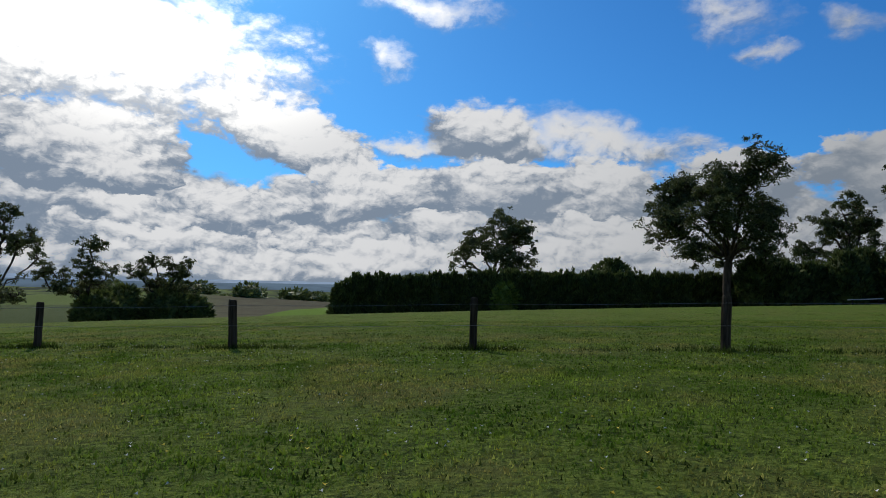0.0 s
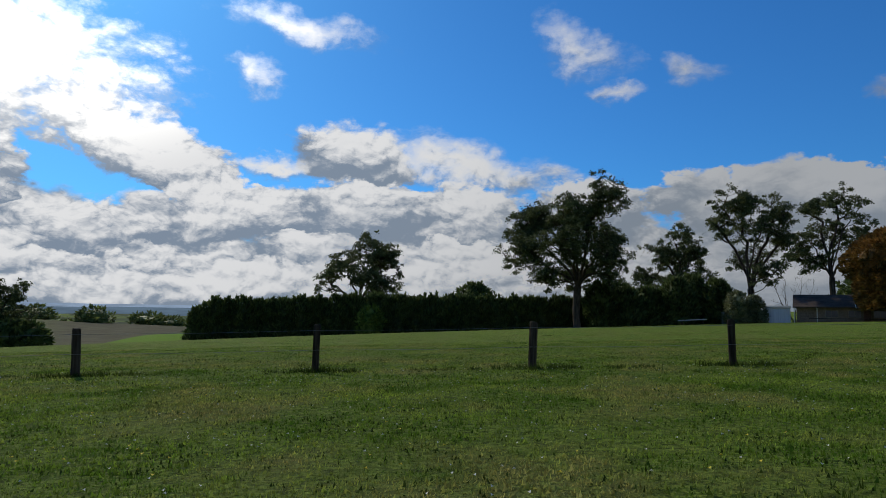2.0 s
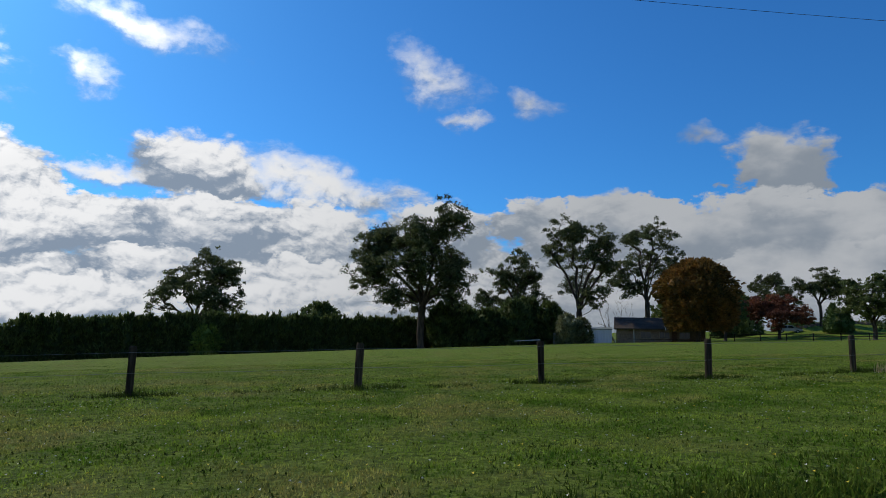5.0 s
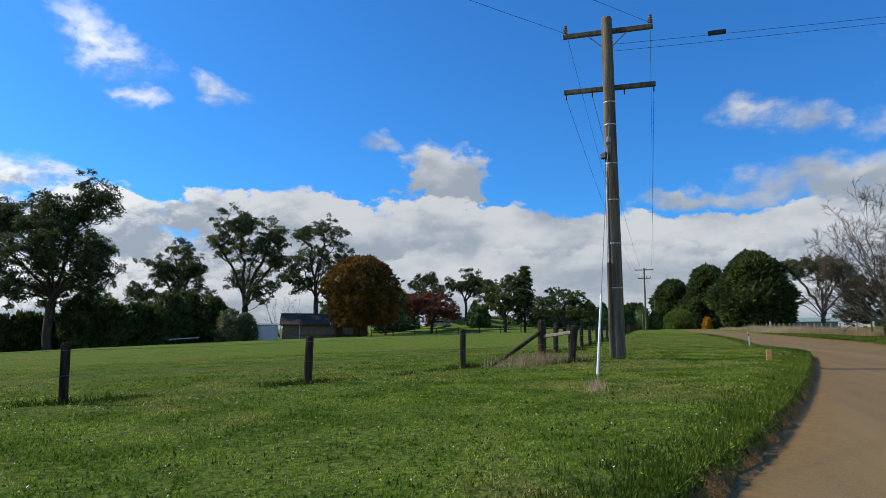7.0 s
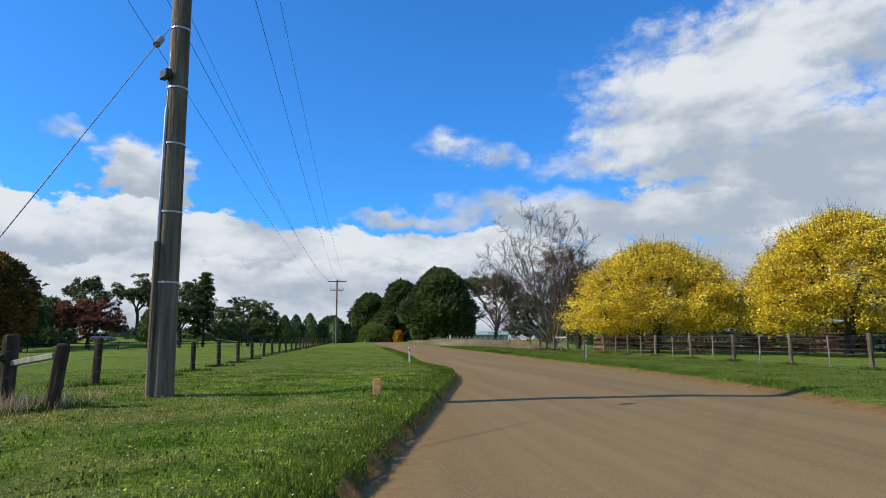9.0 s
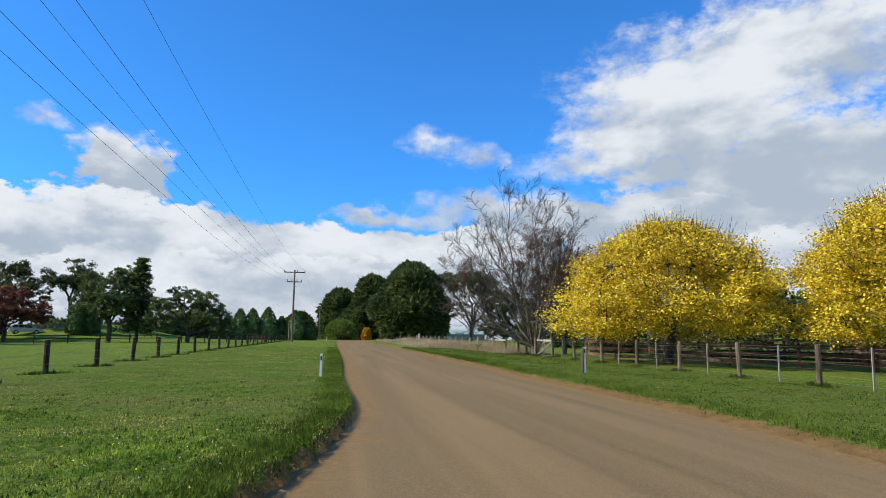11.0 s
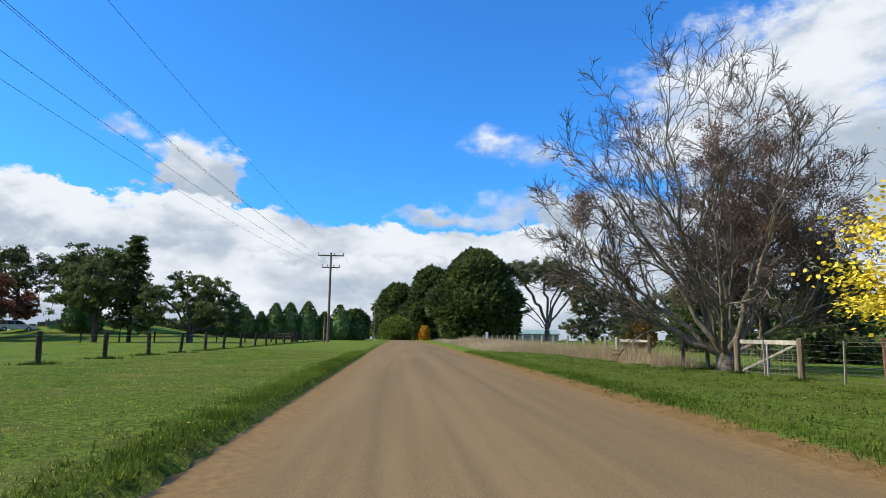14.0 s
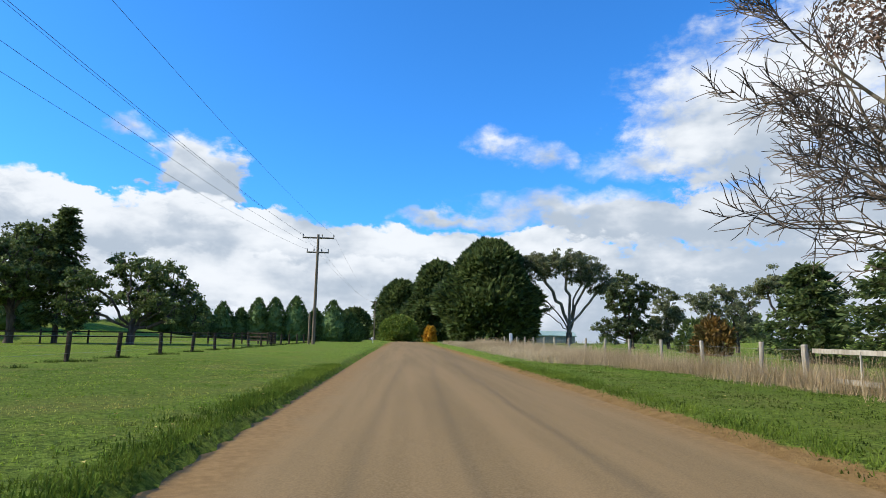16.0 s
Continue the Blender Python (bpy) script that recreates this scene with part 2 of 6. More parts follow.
def make_ground_material():
    m = bpy.data.materials.new("pasture")
    m.use_nodes = True
    n = Nodes(m.node_tree)
    place = n.add("ShaderNodeTexCoord").outputs["Object"]
    x, y, z = n.xyz(place)
    blades = n.noise(place, 22.0, 4.0, 0.7)
    tufts = n.noise(place, 3.2, 5.0, 0.6)
    patches = n.noise(place, 0.45, 4.0, 0.55)
    fields = n.noise(place, 0.05, 3.0, 0.5)
    crumbs = n.noise(place, 11.0, 5.0, 0.7)
    green = n.mix(n.span(crumbs, 0.36, 0.62), (0.035, 0.063, 0.009), (0.225, 0.318, 0.040))
    green = n.mix(n.span(blades, 0.5, 0.7, 0.0, 0.5), green, (0.26, 0.30, 0.06))
    green = n.mix(n.span(tufts, 0.42, 0.7, 0.0, 0.7), green, (0.095, 0.150, 0.014))
    dry = n.math("MULTIPLY", n.span(patches, 0.46, 0.68), n.span(tufts, 0.3, 0.6, 0.3, 0.9))
    green = n.mix(n.math("MULTIPLY", dry, 0.55), green, (0.22, 0.185, 0.060))
    green = n.mix(n.span(fields, 0.42, 0.62, 0.0, 0.25), green, (0.15, 0.19, 0.030))
    # beyond the home paddocks, the far slopes: ploughed, grazed and wooded ground
    away = n.math("SQRT", n.math("ADD", n.math("MULTIPLY", x, x), n.math("MULTIPLY", y, y)))
    bearing = n.math("MULTIPLY", n.math("ARCTAN2", x, y), 57.2958)
    plots = n.add("ShaderNodeTexVoronoi")
    n.put(plots.inputs["Vector"], n.vec("MULTIPLY", place, (1, 1, 0)))
    plots.inputs["Scale"].default_value = 0.005
    kind = n.xyz(plots.outputs["Color"])[0]
    far = n.mix(n.span(kind, 0.45, 0.5), (0.075, 0.105, 0.03), (0.12, 0.17, 0.035))
    ploughed = n.math("MULTIPLY", n.math("MULTIPLY", n.span(away, 128, 134), n.span(away, 520, 500)), n.math("MULTIPLY", n.span(bearing, -12.5, -14.0), n.span(bearing, -36.0, -27.0)))
    far = n.mix(ploughed, far, n.mix(n.span(n.noise(place, 0.12, 4.0), 0.4, 0.6), (0.085, 0.078, 0.042), (0.12, 0.112, 0.06)))
    fresh = n.span(away, 112, 126)
    woods = n.span(n.noise(place, 0.011, 5.0, 0.6), 0.50, 0.54)
    far = n.mix(n.math("MULTIPLY", woods, n.span(away, 600, 900)), far, (0.03, 0.045, 0.02))
    west = n.math("MULTIPLY", n.span(bearing, -15.5, -17.0), n.span(bearing, -33.0, -28.0))
    green = n.mix(n.math("MULTIPLY", fresh, west), green, (0.14, 0.24, 0.02))
    sward = n.add("ShaderNodeAttribute")
    sward.attribute_name = "sward"
    green = n.mix(n.math("MULTIPLY", sward.outputs["Fac"], 0.30), green, (0.080, 0.095, 0.022))
    tone = n.mix(n.span(away, n.span(bearing, -28.0, -19.0, 128, 290), n.span(bearing, -28.0, -19.0, 132, 296)), green, far)
    bare = n.add("ShaderNodeAttribute")
    bare.attribute_name = "soil"
    ragged = n.math("ADD", bare.outputs["Fac"], n.math("MULTIPLY", n.math("SUBTRACT", tufts, 0.5), 0.9))
    tone = n.mix(n.span(ragged, 0.35, 0.6), tone, n.mix(n.span(n.math("ADD", n.math("MULTIPLY", blades, 0.35), n.math("MULTIPLY", tufts, 0.65)), 0.35, 0.65), (0.200, 0.118, 0.042), (0.275, 0.172, 0.066)))
    # the bare crumbs of soil by the road
    shader = n.add("ShaderNodeBsdfPrincipled")
    n.put(shader.inputs["Base Color"], tone)
    shader.inputs["Roughness"].default_value = 0.9
    shader.inputs["Specular IOR Level"].default_value = 0.03
    relief = n.add("ShaderNodeBump")
    relief.inputs["Strength"].default_value = 0.9
    relief.inputs["Distance"].default_value = 0.10
    n.put(relief.inputs["Height"], n.math("ADD", n.math("MULTIPLY", blades, 0.3), n.math("ADD", tufts, n.math("MULTIPLY", crumbs, 0.7))))
    n.put(shader.inputs["Normal"], relief.outputs[0])
    out = n.add("ShaderNodeOutputMaterial")
    n.put(out.inputs[0], shader.outputs[0])
    return m


def make_road_material():
    m = bpy.data.materials.new("road_seal")
    m.use_nodes = True
    n = Nodes(m.node_tree)
    place = n.add("ShaderNodeTexCoord").outputs["Object"]
    across = n.add("ShaderNodeAttribute")
    across.attribute_name = "across"
    side = across.outputs["Fac"]
    stone = n.noise(place, 45.0, 4.0, 0.7)
    blot = n.noise(place, 0.8, 5.0, 0.6)
    turn = radians(30)
    along = n.add("ShaderNodeMapping")
    along.vector_type = "TEXTURE"
    n.put(along.inputs["Vector"], place)
    along.inputs["Rotation"].default_value = (0, 0, turn)
    along.inputs["Scale"].default_value = (22.0, 0.75, 1.0)
    streak = n.noise(along.outputs[0], 1.0, 4.0, 0.55)
    seal = n.mix(n.span(stone, 0.3, 0.7), (0.148, 0.101, 0.046), (0.242, 0.168, 0.078))
    seal = n.mix(n.span(streak, 0.35, 0.65, 0.0, 0.38), seal, (0.31, 0.205, 0.095))
    dirt = n.mix(n.span(n.noise(place, 9.0, 5.0, 0.65), 0.3, 0.7), (0.20, 0.122, 0.048), (0.27, 0.170, 0.070))
    edge = n.math("ADD", side, n.math("MULTIPLY", n.math("SUBTRACT", blot, 0.5), 0.35))
    tone = n.mix(n.span(edge, 0.74, 1.0), seal, dirt)
    shader = n.add("ShaderNodeBsdfPrincipled")
    n.put(shader.inputs["Base Color"], tone)
    shader.inputs["Roughness"].default_value = 0.92
    shader.inputs["Specular IOR Level"].default_value = 0.08
    relief = n.add("ShaderNodeBump")
    relief.inputs["Strength"].default_value = 0.5
    relief.inputs["Distance"].default_value = 0.012
    n.put(relief.inputs["Height"], n.math("ADD", stone, n.math("MULTIPLY", blot, 0.6)))
    n.put(shader.inputs["Normal"], relief.outputs[0])
    out = n.add("ShaderNodeOutputMaterial")
    n.put(out.inputs[0], shader.outputs[0])
    return m


PASTURE = make_ground_material()
ROAD_SEAL = make_road_material()
POST_WOOD = surface("weathered_post_wood", (0.024, 0.019, 0.013), (0.088, 0.070, 0.048), 14, 0.95, 0.6, 60, (1, 1, 0.12), vary=0.25, spec=0.08)
ROADSIDE_WOOD = surface("brown_roadside_wood", (0.085, 0.064, 0.043), (0.23, 0.18, 0.125), 14, 0.92, 0.5, 60, (1, 1, 0.13), vary=0.3, spec=0.1)
PALE_WOOD = surface("pale_split_wood", (0.24, 0.21, 0.16), (0.42, 0.38, 0.30), 14, 0.9, 0.4, 60, (1, 1, 0.15), vary=0.15)
POLE_WOOD = surface("grey_pole_wood", (0.085, 0.065, 0.042), (0.23, 0.185, 0.125), 11, 0.9, 0.9, 34, (1, 1, 0.06))
GREY_METAL = surface("galvanised_steel", (0.32, 0.33, 0.34), (0.5, 0.51, 0.52), 20, 0.45, 0.1, 80, metal=0.7)
DARK_METAL = surface("dark_fitting", (0.03, 0.03, 0.03), (0.07, 0.07, 0.07), 20, 0.5, 0.1, 80, metal=0.4)
WHITE_PAINT = surface("white_painted_post", (0.62, 0.62, 0.58), (0.8, 0.8, 0.77), 18, 0.6, 0.1, 60)
WIRE_STEEL = surface("fence_wire", (0.22, 0.21, 0.2), (0.35, 0.34, 0.32), 30, 0.5, 0.0, metal=0.6)
GUM_BARK = surface("gum_bark", (0.035, 0.029, 0.022), (0.115, 0.095, 0.074), 3.0, 0.95, 0.5, 14, (1, 1, 0.2), spec=0.08)
DARK_BARK = surface("dark_bark", (0.045, 0.036, 0.028), (0.12, 0.10, 0.08), 4.0, 0.95, 0.6, 16, (1, 1, 0.25))
BARE_BARK = surface("pale_lichened_bark", (0.085, 0.072, 0.052), (0.25, 0.215, 0.155), 5.0, 0.9, 0.5, 18, (1, 1, 0.3))
GUM_LEAF = surface("gum_leaves", (0.060, 0.080, 0.030), (0.145, 0.170, 0.068), 0.9, 0.55, 0.0, island=0.5, through_light=0.36, spec=0.15)
GUM_LEAF_GREY = surface("grey_green_gum_leaves", (0.115, 0.135, 0.066), (0.235, 0.25, 0.125), 0.9, 0.55, 0.0, island=0.4, through_light=0.36, spec=0.2)
CONIFER_LEAF = surface("cypress_foliage", (0.052, 0.080, 0.022), (0.140, 0.178, 0.056), 0.8, 0.65, 0.0, island=0.55, through_light=0.36, spec=0.2)
CONE_LEAF = surface("clipped_conifer_foliage", (0.058, 0.100, 0.027), (0.130, 0.195, 0.058), 0.8, 0.7, 0.0, island=0.4, through_light=0.15, spec=0.2)
BROAD_LEAF = surface("broadleaf_foliage", (0.065, 0.098, 0.026), (0.170, 0.212, 0.062), 0.8, 0.6, 0.0, island=0.45, through_light=0.36, spec=0.3)
LIGHT_LEAF = surface("light_green_foliage", (0.11, 0.17, 0.025), (0.25, 0.31, 0.06), 0.8, 0.7, 0.0, island=0.35, through_light=0.25, spec=0.25)
YELLOW_LEAF = surface("yellow_autumn_leaves", (0.56, 0.40, 0.020), (0.84, 0.67, 0.06), 0.7, 0.55, 0.0, island=0.55, through_light=0.25, spec=0.35)
RUST_LEAF = surface("rust_autumn_leaves", (0.085, 0.068, 0.018), (0.30, 0.15, 0.036), 0.6, 0.65, 0.0, island=0.4, through_light=0.3, spec=0.25)
RED_LEAF = surface("dark_red_leaves", (0.12, 0.045, 0.025), (0.26, 0.10, 0.05), 0.6, 0.65, 0.0, island=0.4, through_light=0.3, spec=0.25)
TWIG_BARK = surface("brown_twig_bark", (0.048, 0.036, 0.026), (0.125, 0.096, 0.068), 5.0, 0.9, 0.0)
RUSSET_LEAF = surface("russet_dead_leaves", (0.10, 0.066, 0.050), (0.24, 0.16, 0.115), 0.8, 0.75, 0.0, island=0.4, through_light=0.2, spec=0.15)
ORANGE_LEAF = surface("orange_autumn_leaves", (0.40, 0.20, 0.02), (0.62, 0.40, 0.04), 0.8, 0.6, 0.0, island=0.35, through_light=0.3, spec=0.25)


def make_blade_material():
    m = bpy.data.materials.new("grass_blades")
    m.use_nodes = True
    n = Nodes(m.node_tree)
    place = n.add("ShaderNodeTexCoord").outputs["Object"]
    rand = n.add("ShaderNodeNewGeometry").outputs["Random Per Island"]
    tufts = n.noise(place, 3.2, 5.0, 0.6)
    patches = n.noise(place, 0.45, 4.0, 0.55)
    tone = n.mix(n.span(n.noise(place, 0.9, 4.0), 0.38, 0.62), (0.095, 0.180, 0.016), (0.26, 0.355, 0.045))
    dry = n.math("MULTIPLY", n.span(patches, 0.46, 0.66), n.span(tufts, 0.3, 0.6, 0.4, 1.0))
    tone = n.mix(n.math("MULTIPLY", dry, 0.75), tone, (0.40, 0.33, 0.11))
    tone = n.mix(1.0, tone, n.mix(rand, (0.45, 0.47, 0.45), (1.6, 1.55, 1.55)), "MULTIPLY")
    shader = n.add("ShaderNodeBsdfPrincipled")
    n.put(shader.inputs["Base Color"], tone)
    shader.inputs["Roughness"].default_value = 0.7
    shader.inputs["Specular IOR Level"].default_value = 0.06
    thin = n.add("ShaderNodeBsdfTranslucent")
    n.put(thin.inputs["Color"], tone)
    both = n.add("ShaderNodeMixShader")
    both.inputs[0].default_value = 0.34
    n.put(both.inputs[1], shader.outputs[0])
    n.put(both.inputs[2], thin.outputs[0])
    n.put(n.add("ShaderNodeOutputMaterial").inputs[0], both.outputs[0])
    return m


GRASS_BLADE = make_blade_material()
LONG_GRASS = surface("rank_green_grass", (0.064, 0.106, 0.013), (0.165, 0.222, 0.030), 0.6, 0.8, 0.0, island=0.45, through_light=0.3, spec=0.04)
DARK_GRASS = surface("dark_rank_grass", (0.030, 0.050, 0.008), (0.085, 0.120, 0.020), 0.8, 0.8, 0.0, island=0.4, through_light=0.2, spec=0.04)
DRY_GRASS = surface("dry_seeding_grass", (0.34, 0.25, 0.135), (0.60, 0.47, 0.29), 0.7, 0.8, 0.0, island=0.35, through_light=0.3, spec=0.15)


# ---- ground ----
HILL = [0.532, 2.769, 0.567, -2.543, 2.519, -1.545, 1.503, -0.565, 0.827, -2.093, -0.16, -0.754, 0.822, -0.384, 1.255]


def step(v, lo, hi):
    v = np.clip((v - lo) / (hi - lo), 0, 1)
    return v * v * (3 - 2 * v)


def lie(x, y):
    """The height of the land, before the road is cut in."""
    x, y = np.asarray(x, float), np.asarray(y, float)
    u, v = np.clip(x, -75, 215) / 100, np.clip(y, -55, 165) / 100
    z = sum(c * u ** i * v ** (n - i) for c, (n, i) in zip(HILL, [(n, i) for n in range(5) for i in range(n, -1, -1)]))
    z = z + 0.17 * np.exp(-((x - 21) ** 2 + (y - 12) ** 2) / 40)
    z = z - 0.13 * np.exp(-((x - 41) ** 2 + (y - 15) ** 2) / 50)
    z = z + 3.1 * np.exp(-((x - 109) ** 2 + (y - 102) ** 2) / 170)
    r, a = np.hypot(x, y), np.degrees(np.arctan2(x, y))
    west = step(-a, -2, 22) * step(x, 40, -20)
    dale = np.interp(r, [0, 110, 150, 200, 260, 320, 420, 560, 800, 1200, 1800, 3000, 4500], [-4, -4.2, -5.4, -6.4, -7.2, -7.4, -6.5, -14, -30, -19, -30, -10, -20])
    dale = dale + 3.6 * np.exp(-((a + 34) / 7) ** 2) * np.exp(-((r - 420) / 90) ** 2) + 2.6 * np.exp(-((a + 18) / 4) ** 2) * np.exp(-((r - 190) / 50) ** 2)
    dale = dale - 3.6 * step(a, -23, -13) * np.exp(-((r - 430) / 150) ** 2) - 0.8 * np.exp(-((r - 430) / 120) ** 2)
    dale = dale + 4.0 * np.sin(x * 0.011 + 1) * np.sin(y * 0.009) * step(r, 500, 900)
    plain = np.interp(r, [0, 260, 420, 900, 1800, 3000, 4500], [0, 0, -6, -14, -10, -12, -20])
    plain = plain + 3.0 * np.sin(x * 0.008) * np.sin(y * 0.01 + 2) * step(r, 350, 800)
    east = z * (1 - step(r, 300, 700) * 0.7) + plain
    down = west * step(r, 105, 150)
    return east * (1 - down) + dale * down


def bend(points, x):
    """A smooth curve through points, at x."""
    px, py = np.array(points, float).T
    x = np.asarray(x, float)
    return sum(np.interp(x + d, px, py) for d in (-3, -2, -1, 0, 1, 2, 3)) / 7


LEFT_EDGE = [(-90, -13), (-30, -4), (0, 0.2), (8.6, 1.6), (15, 3.2), (20, 4.7), (26, 6.6), (32, 8.6), (50.8, 19.0), (240, 128.2)]
RIGHT_EDGE = [(-90, -20), (-30, -11), (0, -7), (15, -4.4), (23.6, -2.2), (32, 1.5), (40, 5.7), (50.8, 12.0), (240, 121.2)]


def inside(x, y):
    """Metres inside the road's edges, across; negative on the verge."""
    tilt = np.where(np.asarray(x) > 26, 0.866, 0.93)
    return np.minimum(bend(LEFT_EDGE, x) - y, y - bend(RIGHT_EDGE, x)) * tilt


def ground_z(x, y):
    x, y = np.asarray(x, float), np.asarray(y, float)
    d = inside(x, y)
    left = y > (bend(LEFT_EDGE, x) + bend(RIGHT_EDGE, x)) / 2
    cut = d + 0.34 * left * step(x, 30, 46)      # the turf is cut back from the seal
    bank = 0.10 * np.exp(-((d + 1.0) / 1.0) ** 2) * step(x, 38, 26) * (y > bend(LEFT_EDGE, x) - 2)
    near = (np.hypot(x - 45, y - 20) < 260)
    return lie(x, y) + np.where(near, bank - np.where(left, (0.22 + 0.1 * step(x, 46, 30)) * step(cut, -0.05, 0.15), 0.26 * step(d, -0.9, 0.7)), 0)


def gz(x, y):
    return float(ground_z(x, y))


def mesh_object(name, verts, faces, material, parent=None, label="", smooth=False):
    """One mesh object from verts and faces: an array of faces with a like number of corners, or a list."""
    data = bpy.data.meshes.new(name)
    if isinstance(faces, np.ndarray):
        corners = faces.shape[1]
        data.vertices.add(len(verts))
        data.vertices.foreach_set("co", np.ascontiguousarray(verts, dtype=np.float32).ravel())
        data.loops.add(faces.size)
        data.loops.foreach_set("vertex_index", faces.astype(np.int32).ravel())
        data.polygons.add(len(faces))
        data.polygons.foreach_set("loop_start", np.arange(0, faces.size, corners, dtype=np.int32))
        data.update(calc_edges=True)
    else:
        data.from_pydata([tuple(v) for v in verts], [], faces)
    data.materials.append(material)
    data.polygons.foreach_set("use_smooth", [smooth] * len(data.polygons))
    ob = new(name, data)
    ob.parent = parent
    if label:
        ob["label"] = label
    return ob


def part(name, bm, material, parent=None, label="", smooth=False):
    """Links a bmesh as one mesh object under a thing."""
    data = bpy.data.meshes.new(name)
    bmesh.ops.recalc_face_normals(bm, faces=bm.faces)
    bm.to_mesh(data)
    bm.free()
    data.materials.append(material)
    if smooth:
        data.polygons.foreach_set("use_smooth", [True] * len(data.polygons))
    ob = new(name, data)
    ob.parent = parent
    if label:
        ob["label"] = label
    return ob


def thing(name, label, category, at, group="", turn=0.0):
    ob = new(name)
    ob.empty_display_size = 0.2
    ob.matrix_basis = pose(*at, 0, 0, turn)
    return tagged(ob, label, category, group)


def spaced(lo, near_lo, near_hi, hi, fine, grow):
    mid = list(np.arange(near_lo, near_hi + fine, fine))
    up, d = [mid[-1]], fine
    while up[-1] < hi:
        d *= grow
        up.append(up[-1] + d)
    down, d = [mid[0]], fine
    while down[-1] > lo:
        d *= grow
        down.append(down[-1] - d)
    return np.array(down[:0:-1] + mid + up[1:])


def grid_faces(nx, ny):
    i, j = np.meshgrid(np.arange(nx - 1), np.arange(ny - 1), indexing="ij")
    a = (i * ny + j).ravel()
    return np.stack([a, a + ny, a + ny + 1, a + 1], -1)


def make_ground():
    xs, ys = spaced(-4400, -12, 92, 4400, 0.30, 1.06), spaced(-4400, -9, 52, 4400, 0.30, 1.06)
    x, y = np.meshgrid(xs, ys, indexing="ij")
    x, y = x.ravel(), y.ravel()
    z = ground_z(x, y)
    z = z + 0.007 * np.sin(x * 1.7 + np.sin(y * 1.3)) * np.sin(y * 1.9 + 0.5 * x) * (inside(x, y) < -0.4)
    far_side = y < (bend(LEFT_EDGE, x) + bend(RIGHT_EDGE, x)) / 2
    bare = np.where(far_side, step(inside(x, y), -0.75, 0.0), step(inside(x, y), -0.2, 0.1)) * (np.hypot(x - 45, y - 20) < 260)
    ob = mesh_object("ground", np.stack([x, y, z], -1), grid_faces(len(xs), len(ys)), PASTURE, smooth=True)
    side = np.where(y > bend(LEFT_EDGE, x), 1.0, 0.0)
    sown = step(x, -19, -14) * step(y, 25, 20) * step(x, 32, 27) * side
    sown = np.maximum(sown, step(inside(x, y), -10, -7.5) * step(x, 22, 26) * step(x, 84, 74))
    sward = ob.data.attributes.new("sward", "FLOAT", "POINT")
    sward.data.foreach_set("value", sown.astype(np.float32))
    soil = ob.data.attributes.new("soil", "FLOAT", "POINT")
    soil.data.foreach_set("value", bare.astype(np.float32))
    tagged(ob, "green grazed paddock ground with dry patches, falling away to hazy hills", "ground", kind="structure")


def road_z(x, y):
    d = np.maximum(inside(x, y), 0)
    return lie(x, y) - 0.15 + 0.05 * step(d, 0, 2.5)


def make_road():
    xs = np.concatenate([np.arange(-90, -10, 2.0), np.arange(-10, 70, 0.5), np.arange(70, 240, 2.0)])
    s = np.linspace(-0.06, 1.06, 29)
    lo, hi = bend(RIGHT_EDGE, xs), bend(LEFT_EDGE, xs)
    y = lo[:, None] + (hi - lo)[:, None] * s[None]
    x = np.repeat(xs[:, None], len(s), 1)
    z = road_z(x, y)
    ob = mesh_object("road", np.stack([x, y, z], -1).reshape(-1, 3), grid_faces(len(xs), len(s)), ROAD_SEAL, smooth=True)
    side = ob.data.attributes.new("across", "FLOAT", "POINT")
    side.data.foreach_set("value", np.repeat(np.abs(s * 2 - 1)[None], len(xs), 0).ravel())
    tagged(ob, "narrow sealed country road dusted with red-brown dirt", "road", kind="structure")


def haze_glow(name, color):
    """An even glow for far land, with the haze put into its emission colour."""
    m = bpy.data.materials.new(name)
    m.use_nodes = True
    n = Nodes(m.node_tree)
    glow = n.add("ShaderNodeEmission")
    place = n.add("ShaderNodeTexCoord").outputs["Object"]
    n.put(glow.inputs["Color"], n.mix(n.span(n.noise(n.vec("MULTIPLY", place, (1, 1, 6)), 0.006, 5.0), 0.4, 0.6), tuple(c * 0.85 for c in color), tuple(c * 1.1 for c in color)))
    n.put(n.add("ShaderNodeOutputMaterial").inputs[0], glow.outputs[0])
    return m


def make_backdrop(name, label, r, base, rise, seed, color):
    """A far ridge of hills as a plain glowing backdrop, haze painted in."""
    a = np.radians(np.linspace(-75, 140, 260))
    lift = sum(math.sin(k) * np.sin(a * f + k) / f ** 0.6 for k, f in ((1.3 + seed, 3.1), (2.2 + seed, 7.7), (4.1, 15.0), (5.2 + seed, 33.0), (0.7, 71.0)))
    top = base + rise * (0.5 + 0.35 * lift)
    rows = [np.stack([d * np.sin(a), d * np.cos(a), z], -1) for d, z in ((r, np.full(len(a), -60.0)), (r + 30, top * 0.5 - 15), (r + 120, top), (r + 400, top * 0.6 - 30))]
    v = np.stack(rows, 1).reshape(-1, 3)
    ob = mesh_object(name, v, grid_faces(len(a), 4), haze_glow(name, color), smooth=True)
    return tagged(ob, label, "hills", kind="structure")


make_ground()
make_road()
# both ridges glow by themselves; their blues are haze put into the colour
make_backdrop("backdrop_near_hills", "distant wooded hills, a glowing backdrop with blue-grey haze in its colour", 2500, 0.0, 16.0, 0.3, (0.20, 0.30, 0.42))
